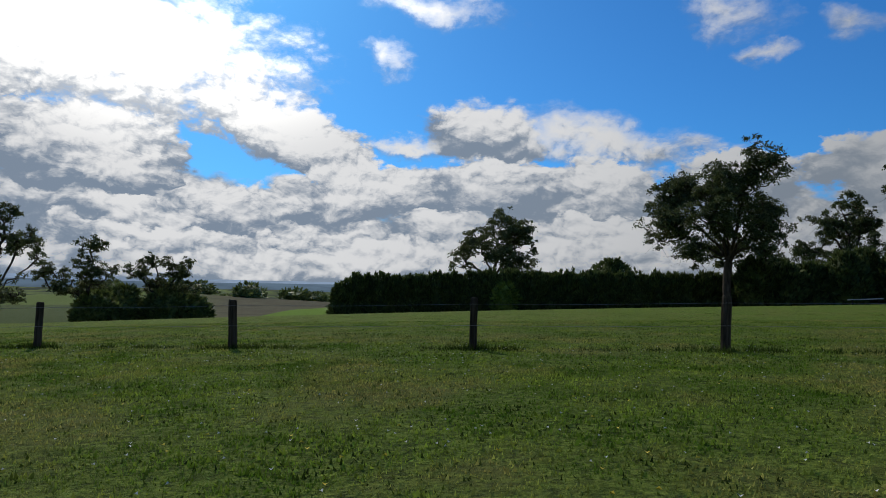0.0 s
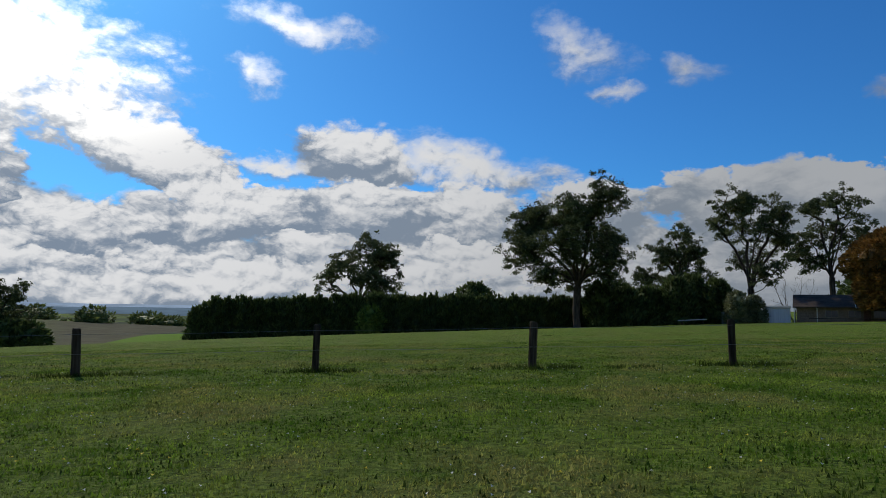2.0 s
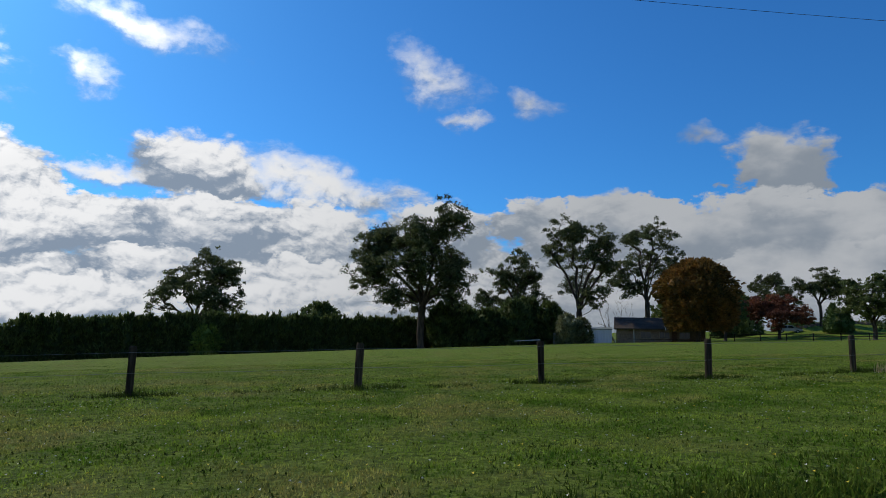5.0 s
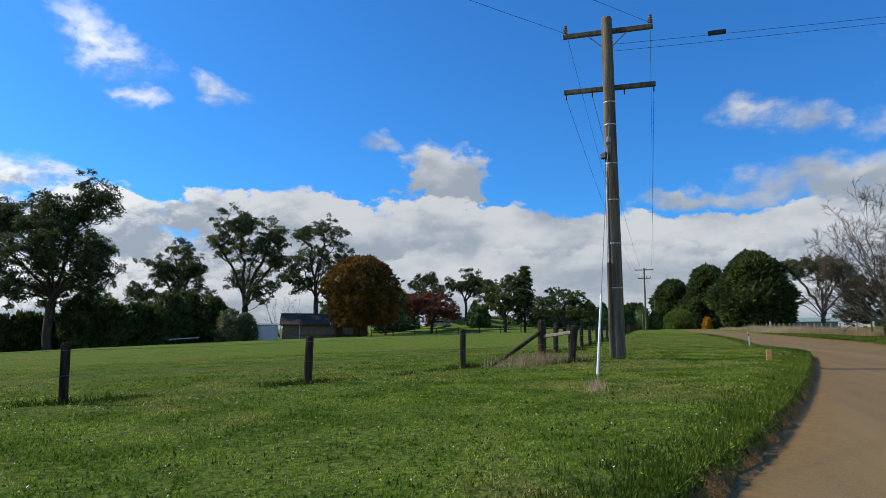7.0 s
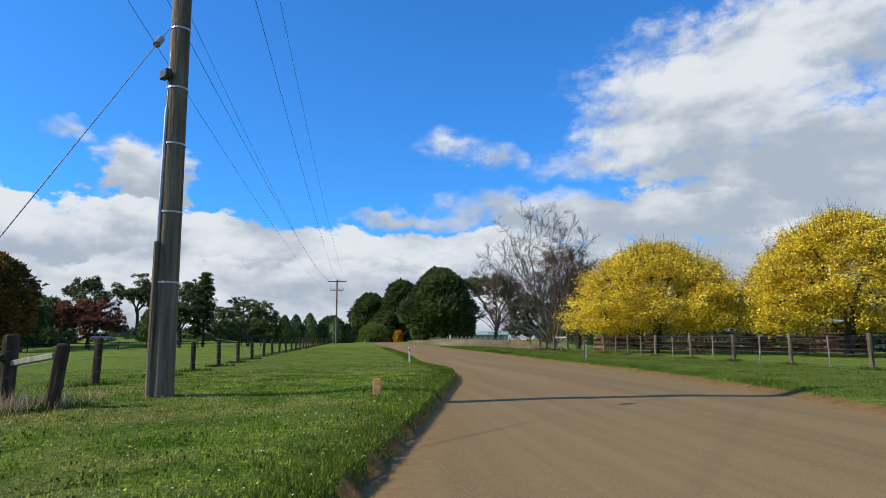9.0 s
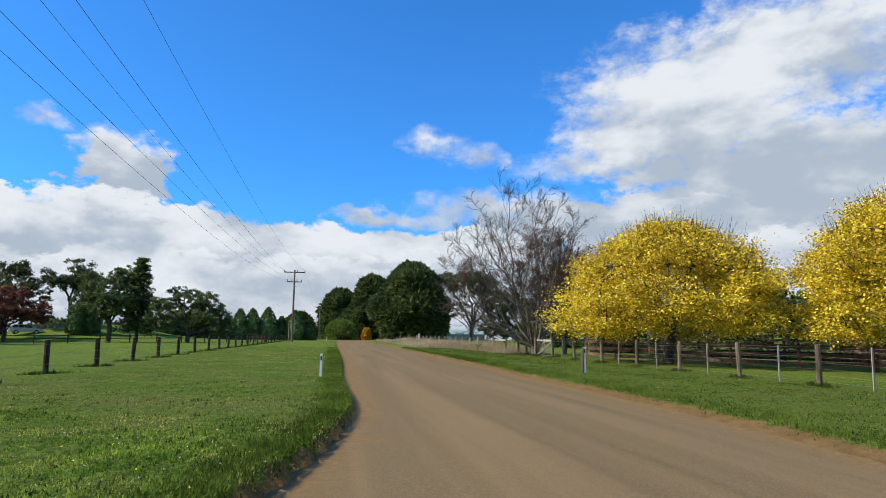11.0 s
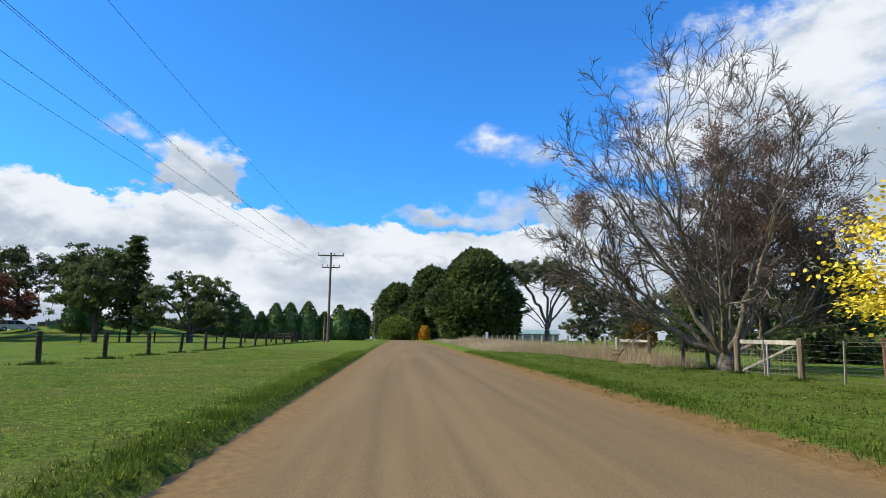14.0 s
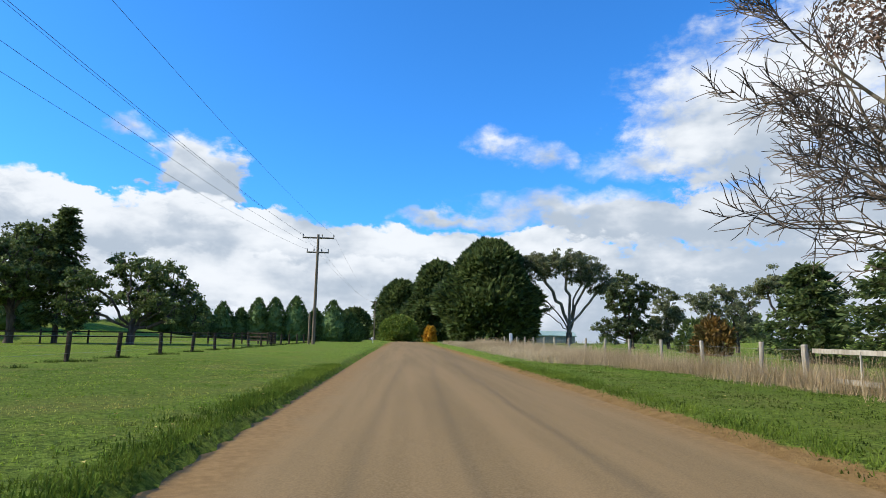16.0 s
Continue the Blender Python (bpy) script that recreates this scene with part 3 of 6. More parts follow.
make_backdrop("backdrop_far_hills", "far hills on the horizon, a glowing backdrop with pale blue haze in its colour", 3700, 12.0, 30.0, 1.7, (0.46, 0.62, 0.86))


# ---- trees ----
def tubes(segments, sides=6):
    """Tapered limbs, (start, end, radius, radius) each, as verts and faces."""
    a, b = np.array([q[0] for q in segments], float), np.array([q[1] for q in segments], float)
    ra, rb = np.array([q[2] for q in segments]), np.array([q[3] for q in segments])
    way = b - a
    way /= np.maximum(np.linalg.norm(way, axis=1), 1e-6)[:, None]
    side = np.cross(way, np.where(np.abs(way[:, 2:]) > 0.8, (0.3, 0.9, 0.2), (0, 0, 1.0)))
    side /= np.linalg.norm(side, axis=1)[:, None]
    other = np.cross(way, side)
    w = 2 * math.pi * np.arange(sides) / sides
    ring = side[:, None] * np.cos(w)[None, :, None] + other[:, None] * np.sin(w)[None, :, None]
    verts = np.concatenate([a[:, None] + ring * ra[:, None, None], b[:, None] + ring * rb[:, None, None]], 1).reshape(-1, 3)
    k = np.arange(sides)
    one = np.stack([k, (k + 1) % sides, sides + (k + 1) % sides, sides + k], -1)
    faces = (np.arange(len(a))[:, None, None] * 2 * sides + one[None]).reshape(-1, 4)
    return verts, faces


def leaf_cloud(rng, centres, radii, count, size, flat=0.7, droop=0.3, shell=0.55, core=0.0, thin=0.32, dome=False):
    """Leaves as diamonds scattered in ellipsoid clumps, over a dark inner mass where the crown is dense: verts and faces."""
    weight = radii ** 2
    pick = rng.choice(len(centres), count, p=weight / weight.sum())
    way = rng.normal(size=(count, 3))
    way /= np.linalg.norm(way, axis=1)[:, None]
    if dome:
        way[:, 2] = np.where(way[:, 2] < -0.5, -way[:, 2] * 0.7, way[:, 2])
    depth = shell + (1 - shell) * rng.random(count) ** 0.6
    depth *= 1 + 0.12 * rng.normal(size=count)
    off = way * (depth * radii[pick])[:, None] * (1, 1, flat)
    p = centres[pick] + off
    along = rng.normal(size=(count, 3)) + way * 0.5
    along[:, 2] -= droop
    along /= np.linalg.norm(along, axis=1)[:, None]
    across = np.cross(along, rng.normal(size=(count, 3)))
    across /= np.linalg.norm(across, axis=1)[:, None]
    long = size * (0.55 + 0.9 * rng.random(count))[:, None]
    wide = long * thin
    v = np.stack([p - along * long * 0.5, p + across * wide, p + along * long * 0.5, p - across * wide], 1).reshape(-1, 3)
    f = np.arange(count * 4).reshape(-1, 4)
    if core:
        u, w = np.meshgrid(np.linspace(0, 2 * math.pi, 9)[:-1], np.linspace(-1.35, 1.35, 6), indexing="ij")
        ball = np.stack([np.cos(u) * np.cos(w), np.sin(u) * np.cos(w), np.sin(w)], -1).reshape(-1, 3)
        i, j = np.meshgrid(np.arange(8), np.arange(5), indexing="ij")
        quad = np.stack([i * 6 + j, (i + 1) % 8 * 6 + j, (i + 1) % 8 * 6 + j + 1, i * 6 + j + 1], -1).reshape(-1, 4)
        rough = 1 + 0.16 * rng.normal(size=(len(centres), len(ball), 1))
        balls = centres[:, None] + ball[None] * rough * (radii * core)[:, None, None] * (1, 1, flat)
        f = np.concatenate([f, (len(v) + np.arange(len(centres))[:, None, None] * len(ball) + quad[None]).reshape(-1, 4)])
        v = np.concatenate([v, balls.reshape(-1, 3)])
    return v, f


def grow_limbs(rng, trunk, tips, trunk_r, twist=0.12, leaders=(), taper=0.5):
    """Joins every tip to the nearest part of the tree below it. Returns tapered segments."""
    nodes, parent = [np.array(p, float) for p in trunk], [max(i - 1, 0) for i in range(len(trunk))]
    for leader in leaders:
        for i, p in enumerate(leader):
            parent.append(len(nodes) - 1 if i else len(trunk) - 1)
            nodes.append(np.array(p, float))
    middle = np.array(nodes)
    order = sorted(range(len(tips)), key=lambda i: np.linalg.norm(middle - tips[i], axis=1).min())
    ends = set()
    for i in order:
        tip = tips[i]
        here = np.array(nodes)
        gap = tip - here
        cost = np.linalg.norm(gap, axis=1) + 2.2 * np.maximum(0, here[:, 2] - tip[2] + 0.35 * np.linalg.norm(gap[:, :2], axis=1))
        k = int(np.argmin(cost))
        a, last = nodes[k], k
        length = np.linalg.norm(tip - a)
        bits = max(2, int(length / 1.2))
        for s in range(1, bits + 1):
            u = s / bits
            p = a + (tip - a) * u
            p[2] -= 0.12 * length * math.sin(math.pi * u)
            if s < bits:
                p += rng.normal(size=3) * twist * length / bits
            nodes.append(p)
            parent.append(last)
            last = len(nodes) - 1
        ends.add(last)
    area = np.zeros(len(nodes))
    for i in ends:
        area[i] += 1.0
    for i in range(len(nodes) - 1, 0, -1):
        area[parent[i]] += area[i]
    radius = trunk_r * (np.maximum(area, 0.25) / area[0]) ** taper
    return [(nodes[parent[i]], nodes[i], min(radius[parent[i]], radius[i] * 1.5), radius[i]) for i in range(1, len(nodes))]


CROWNS = {  # the half width at each share of the height
    "dome": ([0.0, 0.15, 0.4, 0.65, 0.85, 1.0], [0.9, 1.0, 1.0, 0.88, 0.6, 0.15]),
    "egg": ([0.0, 0.1, 0.3, 0.5, 0.7, 0.85, 0.95, 1.0], [0.82, 0.95, 1.0, 0.96, 0.80, 0.56, 0.30, 0.06]),
    "cone": ([0.0, 0.12, 0.35, 0.6, 0.8, 1.0], [0.85, 1.0, 1.0, 0.75, 0.42, 0.03]),
    "mop": ([0.15, 0.25, 0.45, 0.7, 0.88, 1.0], [0.75, 0.95, 1.0, 0.92, 0.65, 0.15]),
}


def sprays(rng, p, way, size, per, spread=0.5, thin=0.16):
    """Fans of narrow leaves that start at p and point along way: verts and faces."""
    count = len(p) * per
    p, way = np.repeat(p, per, 0), np.repeat(way, per, 0)
    along = way + rng.normal(size=(count, 3)) * spread
    along /= np.linalg.norm(along, axis=1)[:, None]
    across = np.cross(along, rng.normal(size=(count, 3)))
    across /= np.linalg.norm(across, axis=1)[:, None]
    long = size * (0.5 + rng.random(count))[:, None]
    root = p + along * long * rng.uniform(0, 0.5, (count, 1))
    v = np.stack([root, root + along * long * 0.45 + across * long * thin, root + along * long, root + along * long * 0.45 - across * long * thin], 1)
    return v.reshape(-1, 3), np.arange(count * 4).reshape(-1, 4)


def hull_faces(n, m):
    """Faces of n rings of m verts each."""
    i, j = np.meshgrid(np.arange(n - 1), np.arange(m), indexing="ij")
    return np.stack([i * m + j, i * m + (j + 1) % m, (i + 1) * m + (j + 1) % m, (i + 1) * m + j], -1).reshape(-1, 4)


def right_of(face):
    """The way to the right of one who looks along the bearing face, and the way he looks."""
    a = radians(face)
    return np.array((math.cos(a), -math.sin(a), 0.0)), np.array((math.sin(a), math.cos(a), 0.0))


def lobed_tree(name, label, x, y, face, lobes, fork, bark, leaf, seed, heads=60, puff=1.0, leaves=24000, size=0.25, trunk_r=0.5, group="", base=None,
               flat=0.9, droop=0.3, core=0.0, thin=0.34, deep=0.9, sprig=6, wild=0, lean=0.0, shell=0.15):
    """A tree whose limbs rise into separate rounded masses of foliage. lobes: (across, height, half width, half height), seen along the bearing face."""
    rng = np.random.default_rng(seed)
    ob = thing(name, label, "tree", (x, y, gz(x, y) - 0.05 if base is None else base), group, 0)
    side, ahead = right_of(face)
    up = np.array((0, 0, 1.0))
    half = max(abs(u) + ru for u, _, ru, _ in lobes)
    mid = [side * u + ahead * rng.uniform(-1, 1) * deep * max(half * 0.75 - abs(u) * 0.4 - ru * 0.4, 0.2) + up * z for u, z, ru, rz in lobes]
    share = np.array([(ru * rz) ** 0.75 for _, _, ru, rz in lobes])
    pick = rng.choice(len(lobes), heads, p=share / share.sum())
    tips, r = [], []
    for k in pick:
        _, _, ru, rz = lobes[k]
        way = rng.normal(size=3)
        way /= np.linalg.norm(way)
        d = rng.random() ** 0.4
        pr = puff * rng.uniform(0.7, 1.3)
        tips.append(mid[k] + (side * way[0] * ru + ahead * way[1] * ru * deep) * d + up * (way[2] * rz * d - 0.25 * pr))
        r.append(pr)
    tips, r = np.array(tips), np.array(r)
    bow = 0.02 * fork
    trunk = [side * (bow * math.sin(4 * t + seed) - bow * math.sin(seed) + lean * t * fork) + ahead * bow * (math.cos(3 * t + seed) - math.cos(seed)) + up * (t * fork) for t in np.linspace(0, 1, 8)]
    leaders = []
    for m in mid:
        way = m - trunk[-1]
        if way[2] < 0.8:
            continue
        leaders.append([trunk[-1] + way * np.array((t ** 1.25, t ** 1.25, t ** 0.9)) + rng.normal(size=3) * 0.02 * np.linalg.norm(way) for t in np.linspace(0.12, 0.85, 7)])
    limbs = grow_limbs(rng, trunk, tips, trunk_r, leaders=leaders)
    limbs[0] = (limbs[0][0], limbs[0][1], limbs[0][2] * 1.25, limbs[0][3])
    way = rng.normal(size=(heads, sprig, 3))
    way[..., 2] = way[..., 2] * 0.9 + 0.15
    way /= np.linalg.norm(way, axis=2)[..., None]
    knobs = tips[:, None] + way * (r[:, None, None] * rng.uniform(0.5, 1.25, (heads, sprig, 1)))
    limbs += [(tips[i], knobs[i, j], 0.03, 0.010) for i in range(heads) for j in range(sprig)]
    for _ in range(wild):
        # bare dead twigs under the crown
        i = int(rng.integers(heads))
        q = tips[i] + rng.normal(size=3) * puff * (1.1, 1.1, 0.4) - up * puff * rng.uniform(0.4, 1.6)
        limbs.append((tips[i], q, 0.02, 0.006))
    v, f = tubes(limbs, 6)
    mesh_object("trunk", v, f, bark, ob, smooth=True)
    r = (r[:, None] * rng.uniform(0.36, 0.74, (heads, sprig))).ravel()
    v, f = leaf_cloud(rng, knobs.reshape(-1, 3), r, leaves, size, flat, droop, shell, core, thin, True)
    mesh_object("crown", v, f, leaf, ob)
    return ob


def dense_tree(name, label, category, x, y, height, half, shape, leaf, seed, count=2600, per=9, size=0.55, lumps=60, bulge=0.2, trunk_r=0.4, group="", base=None,
               rise=0.5, solid=0.74, lean=(0, 0), skirt=0.0, flecks=1.0):
    """A dense conifer or clipped bush: fans of foliage all over a lumpy body."""
    rng = np.random.default_rng(seed)
    ob = thing(name, label, category, (x, y, gz(x, y) - 0.05 if base is None else base), group, 0)
    hs, ws = CROWNS[shape]
    bw, bl, bs, ba = rng.uniform(0, 2 * math.pi, lumps), rng.uniform(hs[0], 1, lumps), rng.uniform(0.06, 0.17, lumps), rng.uniform(-1.0, 1.0, lumps) * bulge * 1.5

    def radius(lv, w):
        lv, w = np.asarray(lv), np.asarray(w)
        turn = np.angle(np.exp(1j * (w[..., None] - bw)))
        lump = (ba * np.exp(-(turn * 0.30 / bs) ** 2 - ((lv[..., None] - bl) * 1.1 / bs) ** 2)).sum(-1)
        return np.interp(lv, hs, ws) * half * np.clip(0.93 + lump, 0.66, 1.14)

    w = np.linspace(0, 2 * math.pi, 25)[:-1]
    lv = np.linspace(hs[0] + 0.005, 0.985, 18)
    W, L = np.meshgrid(w, lv)
    R = radius(L, W) * solid * (1 + 0.05 * rng.normal(size=L.shape))
    v = np.stack([np.cos(W) * R + lean[0] * L, np.sin(W) * R + lean[1] * L, L * height * 0.96], -1).reshape(-1, 3)
    f = hull_faces(18, 24)
    lv = hs[0] + (0.99 - hs[0]) * rng.random(count) ** 1.1
    w = rng.random(count) * 2 * math.pi
    deep = rng.uniform(solid, 1.0, count) ** 0.8 + (rng.random(count) < 0.08) * 0.06
    R = radius(lv, w) * deep
    p = np.stack([np.cos(w) * R + lean[0] * lv, np.sin(w) * R + lean[1] * lv, lv * height * 0.97], -1)
    way = np.stack([np.cos(w), np.sin(w), np.full(count, rise) + 1.2 * np.maximum(lv - 0.75, 0) * 4 * (rise > 0)], -1)
    way += np.stack([0 * w, 0 * w, rng.uniform(-0.5, 0.5, count)], -1)
    sv, sf = sprays(rng, p, way, size * 1.25, per, 0.55, 0.2)
    if skirt:
        low = rng.random(count // 6) * 2 * math.pi
        R = radius(np.full(len(low), hs[0] + 0.05), low) * rng.uniform(0.8, 1.05, len(low))
        q = np.stack([np.cos(low) * R, np.sin(low) * R, height * hs[0] + skirt * rng.random(len(low))], -1)
        tv, tf = sprays(rng, q, np.stack([np.cos(low), np.sin(low), np.full(len(low), -0.2)], -1), size, per)
        sv, sf = np.concatenate([sv, tv]), np.concatenate([sf, tf + len(sv)])
    mesh_object("crown", np.concatenate([v, sv]), np.concatenate([f, sf + len(v)]), leaf, ob)
    tv, tf = tubes([((0, 0, -0.2), (lean[0] * 0.4, lean[1] * 0.4, height * 0.45), trunk_r, trunk_r * 0.7)], 8)
    mesh_object("trunk", tv, tf, DARK_BARK, ob, smooth=True)
    return ob


def layered_tree(name, label, x, y, height, half, leaf, seed, tiers=26, boughs=9, clear=0.12, sag=0.32, per=9, size=0.34, trunk_r=0.25, group="", point=1.0, fans=8):
    """A fir or pine: whorls of drooping boughs, each fringed with foliage."""
    rng = np.random.default_rng(seed)
    ob = thing(name, label, "tree", (x, y, gz(x, y) - 0.05), group, 0)
    limbs = [(np.array((0, 0, height * t / 10)), np.array((0, 0, height * (t + 1) / 10)), trunk_r * (1 - t / 10.5), trunk_r * (1 - (t + 1) / 10.5)) for t in range(10)]
    p, way = [], []
    for i in range(tiers):
        t = clear + (1 - clear) * (i / tiers) ** 0.95
        wide = half * min(1.0, 0.72 + 2.2 * (t - clear)) * (1 - ((t - clear) / (1 - clear)) ** (1.15 * point)) + 0.12
        for j in range(boughs):
            a = 2.4 * i + j * 2 * math.pi / boughs + rng.normal() * 0.25
            long = wide * rng.uniform(0.5, 1.2)
            out = np.array((math.cos(a), math.sin(a), 0))
            q0 = np.array((0, 0, t * height + rng.normal() * 0.15))
            last = q0
            for k in range(1, fans + 1):
                u = k / fans
                q = q0 + out * long * u + np.array((0, 0, -sag * long * (u ** 1.5) + 0.22 * long * max(u - 0.7, 0)))
                limbs.append((last, q, 0.03 * (1.1 - u), 0.03 * (1.02 - u)))
                if u > 0.2:
                    for s in (-1, 1, 0):
                        p.append(q + rng.normal(size=3) * 0.06 * half * (1, 1, 0.4))
                        way.append(out + s * 0.9 * np.array((-out[1], out[0], 0)) + np.array((0, 0, -0.25)))
                last = q
    v, f = tubes(limbs, 5)
    mesh_object("trunk", v, f, DARK_BARK, ob, smooth=True)
    v, f = sprays(rng, np.array(p), np.array(way), size, per, 0.45, 0.18)
    mesh_object("crown", v, f, leaf, ob)
    return ob


# the tall gums round the far side of the paddock
GUM = dict(bark=GUM_BARK, leaf=GUM_LEAF, group="paddock gums")
lobed_tree("gum_tree", "tall broad eucalyptus standing before a dark hedge", 25.5, 106.0, 14,
           [(3.9, 21.4, 3.4, 3.7), (-0.3, 19.2, 3.8, 3.3), (-6.0, 19.8, 2.7, 2.1), (-8.7, 16.2, 3.2, 3.3), (-1.3, 15.3, 4.7, 4.0), (-9.2, 12.4, 3.6, 2.1), (4.9, 14.8, 2.6, 2.6),
            (5.5, 10.7, 3.2, 3.1), (0.3, 9.6, 3.1, 2.4), (-5.2, 8.6, 2.6, 1.8)], 7.5, seed=3, heads=170, puff=1.5, leaves=72000, size=0.30, trunk_r=0.62, base=-0.6, wild=260, **GUM)
lobed_tree("gum_tree", "eucalyptus rising behind a dark conifer hedge", -13.3, 128.3, -6,
           [(2.6, 17.9, 4.8, 2.8), (-3.1, 14.6, 3.6, 2.6), (5.3, 15.0, 3.2, 2.8), (-5.8, 11.4, 3.2, 2.0), (0.9, 12.4, 4.8, 2.8), (4.6, 10.0, 3.0, 2.4)], 6.0, seed=5, heads=72, puff=1.5, leaves=30000, size=0.32, trunk_r=0.5, **GUM)
lobed_tree("gum_tree", "leaning open eucalyptus among dark conifers", 50.3, 123.0, 20,
           [(-1.5, 17.2, 2.6, 2.0), (1.8, 15.0, 2.8, 2.4), (-4.9, 14.0, 2.8, 1.9), (-1.2, 12.6, 3.7, 2.7), (-7.2, 9.8, 2.6, 1.6), (-2.4, 8.8, 5.2, 2.2), (3.0, 10.0, 2.2, 2.4)], 5.5, seed=8, heads=70, puff=1.25, leaves=27000, size=0.28, trunk_r=0.45, wild=60, **GUM)
lobed_tree("gum_tree", "tall eucalyptus with twin pale limbs beside a farm shed", 56.5, 109.6, 27,
           [(-1.4, 20.6, 4.2, 2.3), (4.5, 18.8, 2.7, 2.6), (-4.8, 17.4, 2.4, 2.6), (0.8, 16.0, 4.2, 2.8), (5.3, 14.6, 2.2, 1.9), (1.4, 11.4, 3.2, 2.2), (3.2, 8.6, 2.4, 1.8)], 6.0, seed=11, heads=84, puff=1.35, leaves=33000, size=0.28, trunk_r=0.55, wild=70, **GUM)
lobed_tree("gum_tree", "tall eucalyptus on a bare forked trunk behind a house", 75.5, 115.8, 33,
           [(1.2, 23.4, 3.4, 1.9), (-2.7, 21.0, 2.6, 2.4), (3.4, 20.4, 2.8, 2.4), (0.3, 17.4, 3.7, 2.6), (5.6, 17.0, 2.5, 2.1), (-4.1, 15.0, 2.8, 2.1), (-5.6, 12.6, 2.2, 1.8), (-2.1, 11.4, 2.8, 1.8), (4.0, 13.8, 2.5, 1.8)],
           8.0, seed=14, heads=84, puff=1.25, leaves=30000, size=0.28, trunk_r=0.5, wild=60, **GUM)
lobed_tree("gum_tree", "open eucalyptus behind a red-leaved tree", 98.8, 106.0, 42,
           [(-2.8, 9.2, 2.8, 1.7), (0.2, 7.2, 4.0, 1.6), (-0.6, 10.2, 2.2, 1.2)], 4.0, seed=17, heads=34, puff=1.1, leaves=11000, size=0.28, trunk_r=0.35, **GUM)
lobed_tree("gum_tree", "open eucalyptus behind a red-leaved tree", 103.0, 100.4, 44,
           [(0.6, 9.4, 2.6, 1.6), (2.4, 7.4, 2.4, 1.6), (-1.8, 7.8, 2.2, 1.4)], 4.0, seed=18, heads=34, puff=1.1, leaves=11000, size=0.28, trunk_r=0.3, **GUM)
SLOPE = dict(bark=GUM_BARK, leaf=GUM_LEAF, group="slope gums", size=0.2)
lobed_tree("gum_tree", "open eucalyptus on the slope below the paddock", -60.5, 60.0, -45,
           [(0.6, 12.9, 1.9, 1.1), (2.9, 10.2, 2.1, 1.0), (0.6, 9.8, 2.0, 1.7), (0.3, 5.2, 2.4, 2.2), (-2.5, 8.4, 2.4, 3.0), (4.8, 8.0, 1.5, 0.8), (2.3, 4.2, 1.7, 1.4)], 3.4, seed=21, heads=64, puff=0.8, leaves=17000, trunk_r=0.32, wild=40, **SLOPE)
lobed_tree("gum_tree", "open eucalyptus on the slope below the paddock", -56.6, 69.4, -39,
           [(0.4, 10.0, 1.7, 1.0), (-0.7, 8.4, 1.7, 1.2), (0.7, 6.8, 2.0, 1.3), (-3.9, 6.5, 1.9, 1.0), (-2.1, 5.0, 1.6, 1.0), (0.7, 4.7, 2.2, 1.4)], 2.6, seed=22, heads=52, puff=0.75, leaves=13000, trunk_r=0.26, **SLOPE)
lobed_tree("gum_tree", "open eucalyptus on the slope below the paddock", -52.7, 78.4, -34,
           [(-0.8, 8.5, 2.4, 1.1), (2.4, 7.6, 1.9, 1.2), (-3.1, 6.9, 1.9, 1.1), (4.3, 5.6, 1.6, 1.1), (0.0, 5.7, 2.4, 1.4), (2.3, 3.9, 2.4, 1.6)], 2.2, seed=24, heads=56, puff=0.8, leaves=15000, trunk_r=0.26, **SLOPE)
for x, y, h, w, sd in ((-56.0, 75.5, 5.2, 3.0, 26), (-51.5, 78.0, 4.4, 3.2, 27), (-49.0, 80.0, 3.6, 2.6, 28), (-55.5, 70.0, 4.2, 2.8, 29)):
    dense_tree("shrub", "dense dark shrub below the slope gums", "shrub", x, y, h, w, "dome", BROAD_LEAF, sd, 420, 8, 0.42, 24, 0.3, 0.12, group="slope shrubs", solid=0.72)
dense_tree("round_tree", "dark dome-shaped tree far behind a hedge", "tree", 12.3, 158.4, 11.6, 6.6, "dome", CONIFER_LEAF, 31, 900, 8, 0.6, 40, 0.14)
for x, y, h, w, sd in ((33.5, 108.5, 7.0, 3.6, 301), (38.5, 110.0, 6.4, 3.2, 302), (43.5, 109.5, 8.0, 3.8, 303), (47.5, 112.0, 8.6, 3.6, 304), (50.5, 109.0, 7.4, 3.0, 305), (30.0, 107.6, 7.6, 3.0, 306)):
    dense_tree("conifer_tree", "dense near-black conifer joining the hedge", "tree", x, y, h, w, "dome", CONIFER_LEAF, sd, 620, 8, 0.55, 30, 0.3, 0.3, group="conifers by the hedge", rise=1.2, solid=0.72)
for x, y, h, w, sd in ((50.6, 101.8, 5.2, 2.2, 311), (53.2, 101.9, 4.4, 1.9, 312)):
    dense_tree("shrub", "grey-green rounded shrub beside a farm shed", "shrub", x, y, h, w, "dome", GUM_LEAF_GREY, sd, 380, 8, 0.34, 24, 0.25, 0.12, group="garden shrubs", solid=0.7)
dense_tree("shrub", "light green shrub in front of the dark hedge", "shrub", -9.0, 106.5, 5.0, 2.3, "dome", LIGHT_LEAF, 313, 360, 8, 0.4, 24, 0.35, 0.12, solid=0.6)
dense_tree("maple_tree", "round-crowned tree turning rust and orange beside a house", "tree", 66.7, 88.0, 13.4, 5.9, "mop", RUST_LEAF, 33, 2600, 9, 0.42, 60, 0.17, 0.4, rise=0.2, solid=0.72)
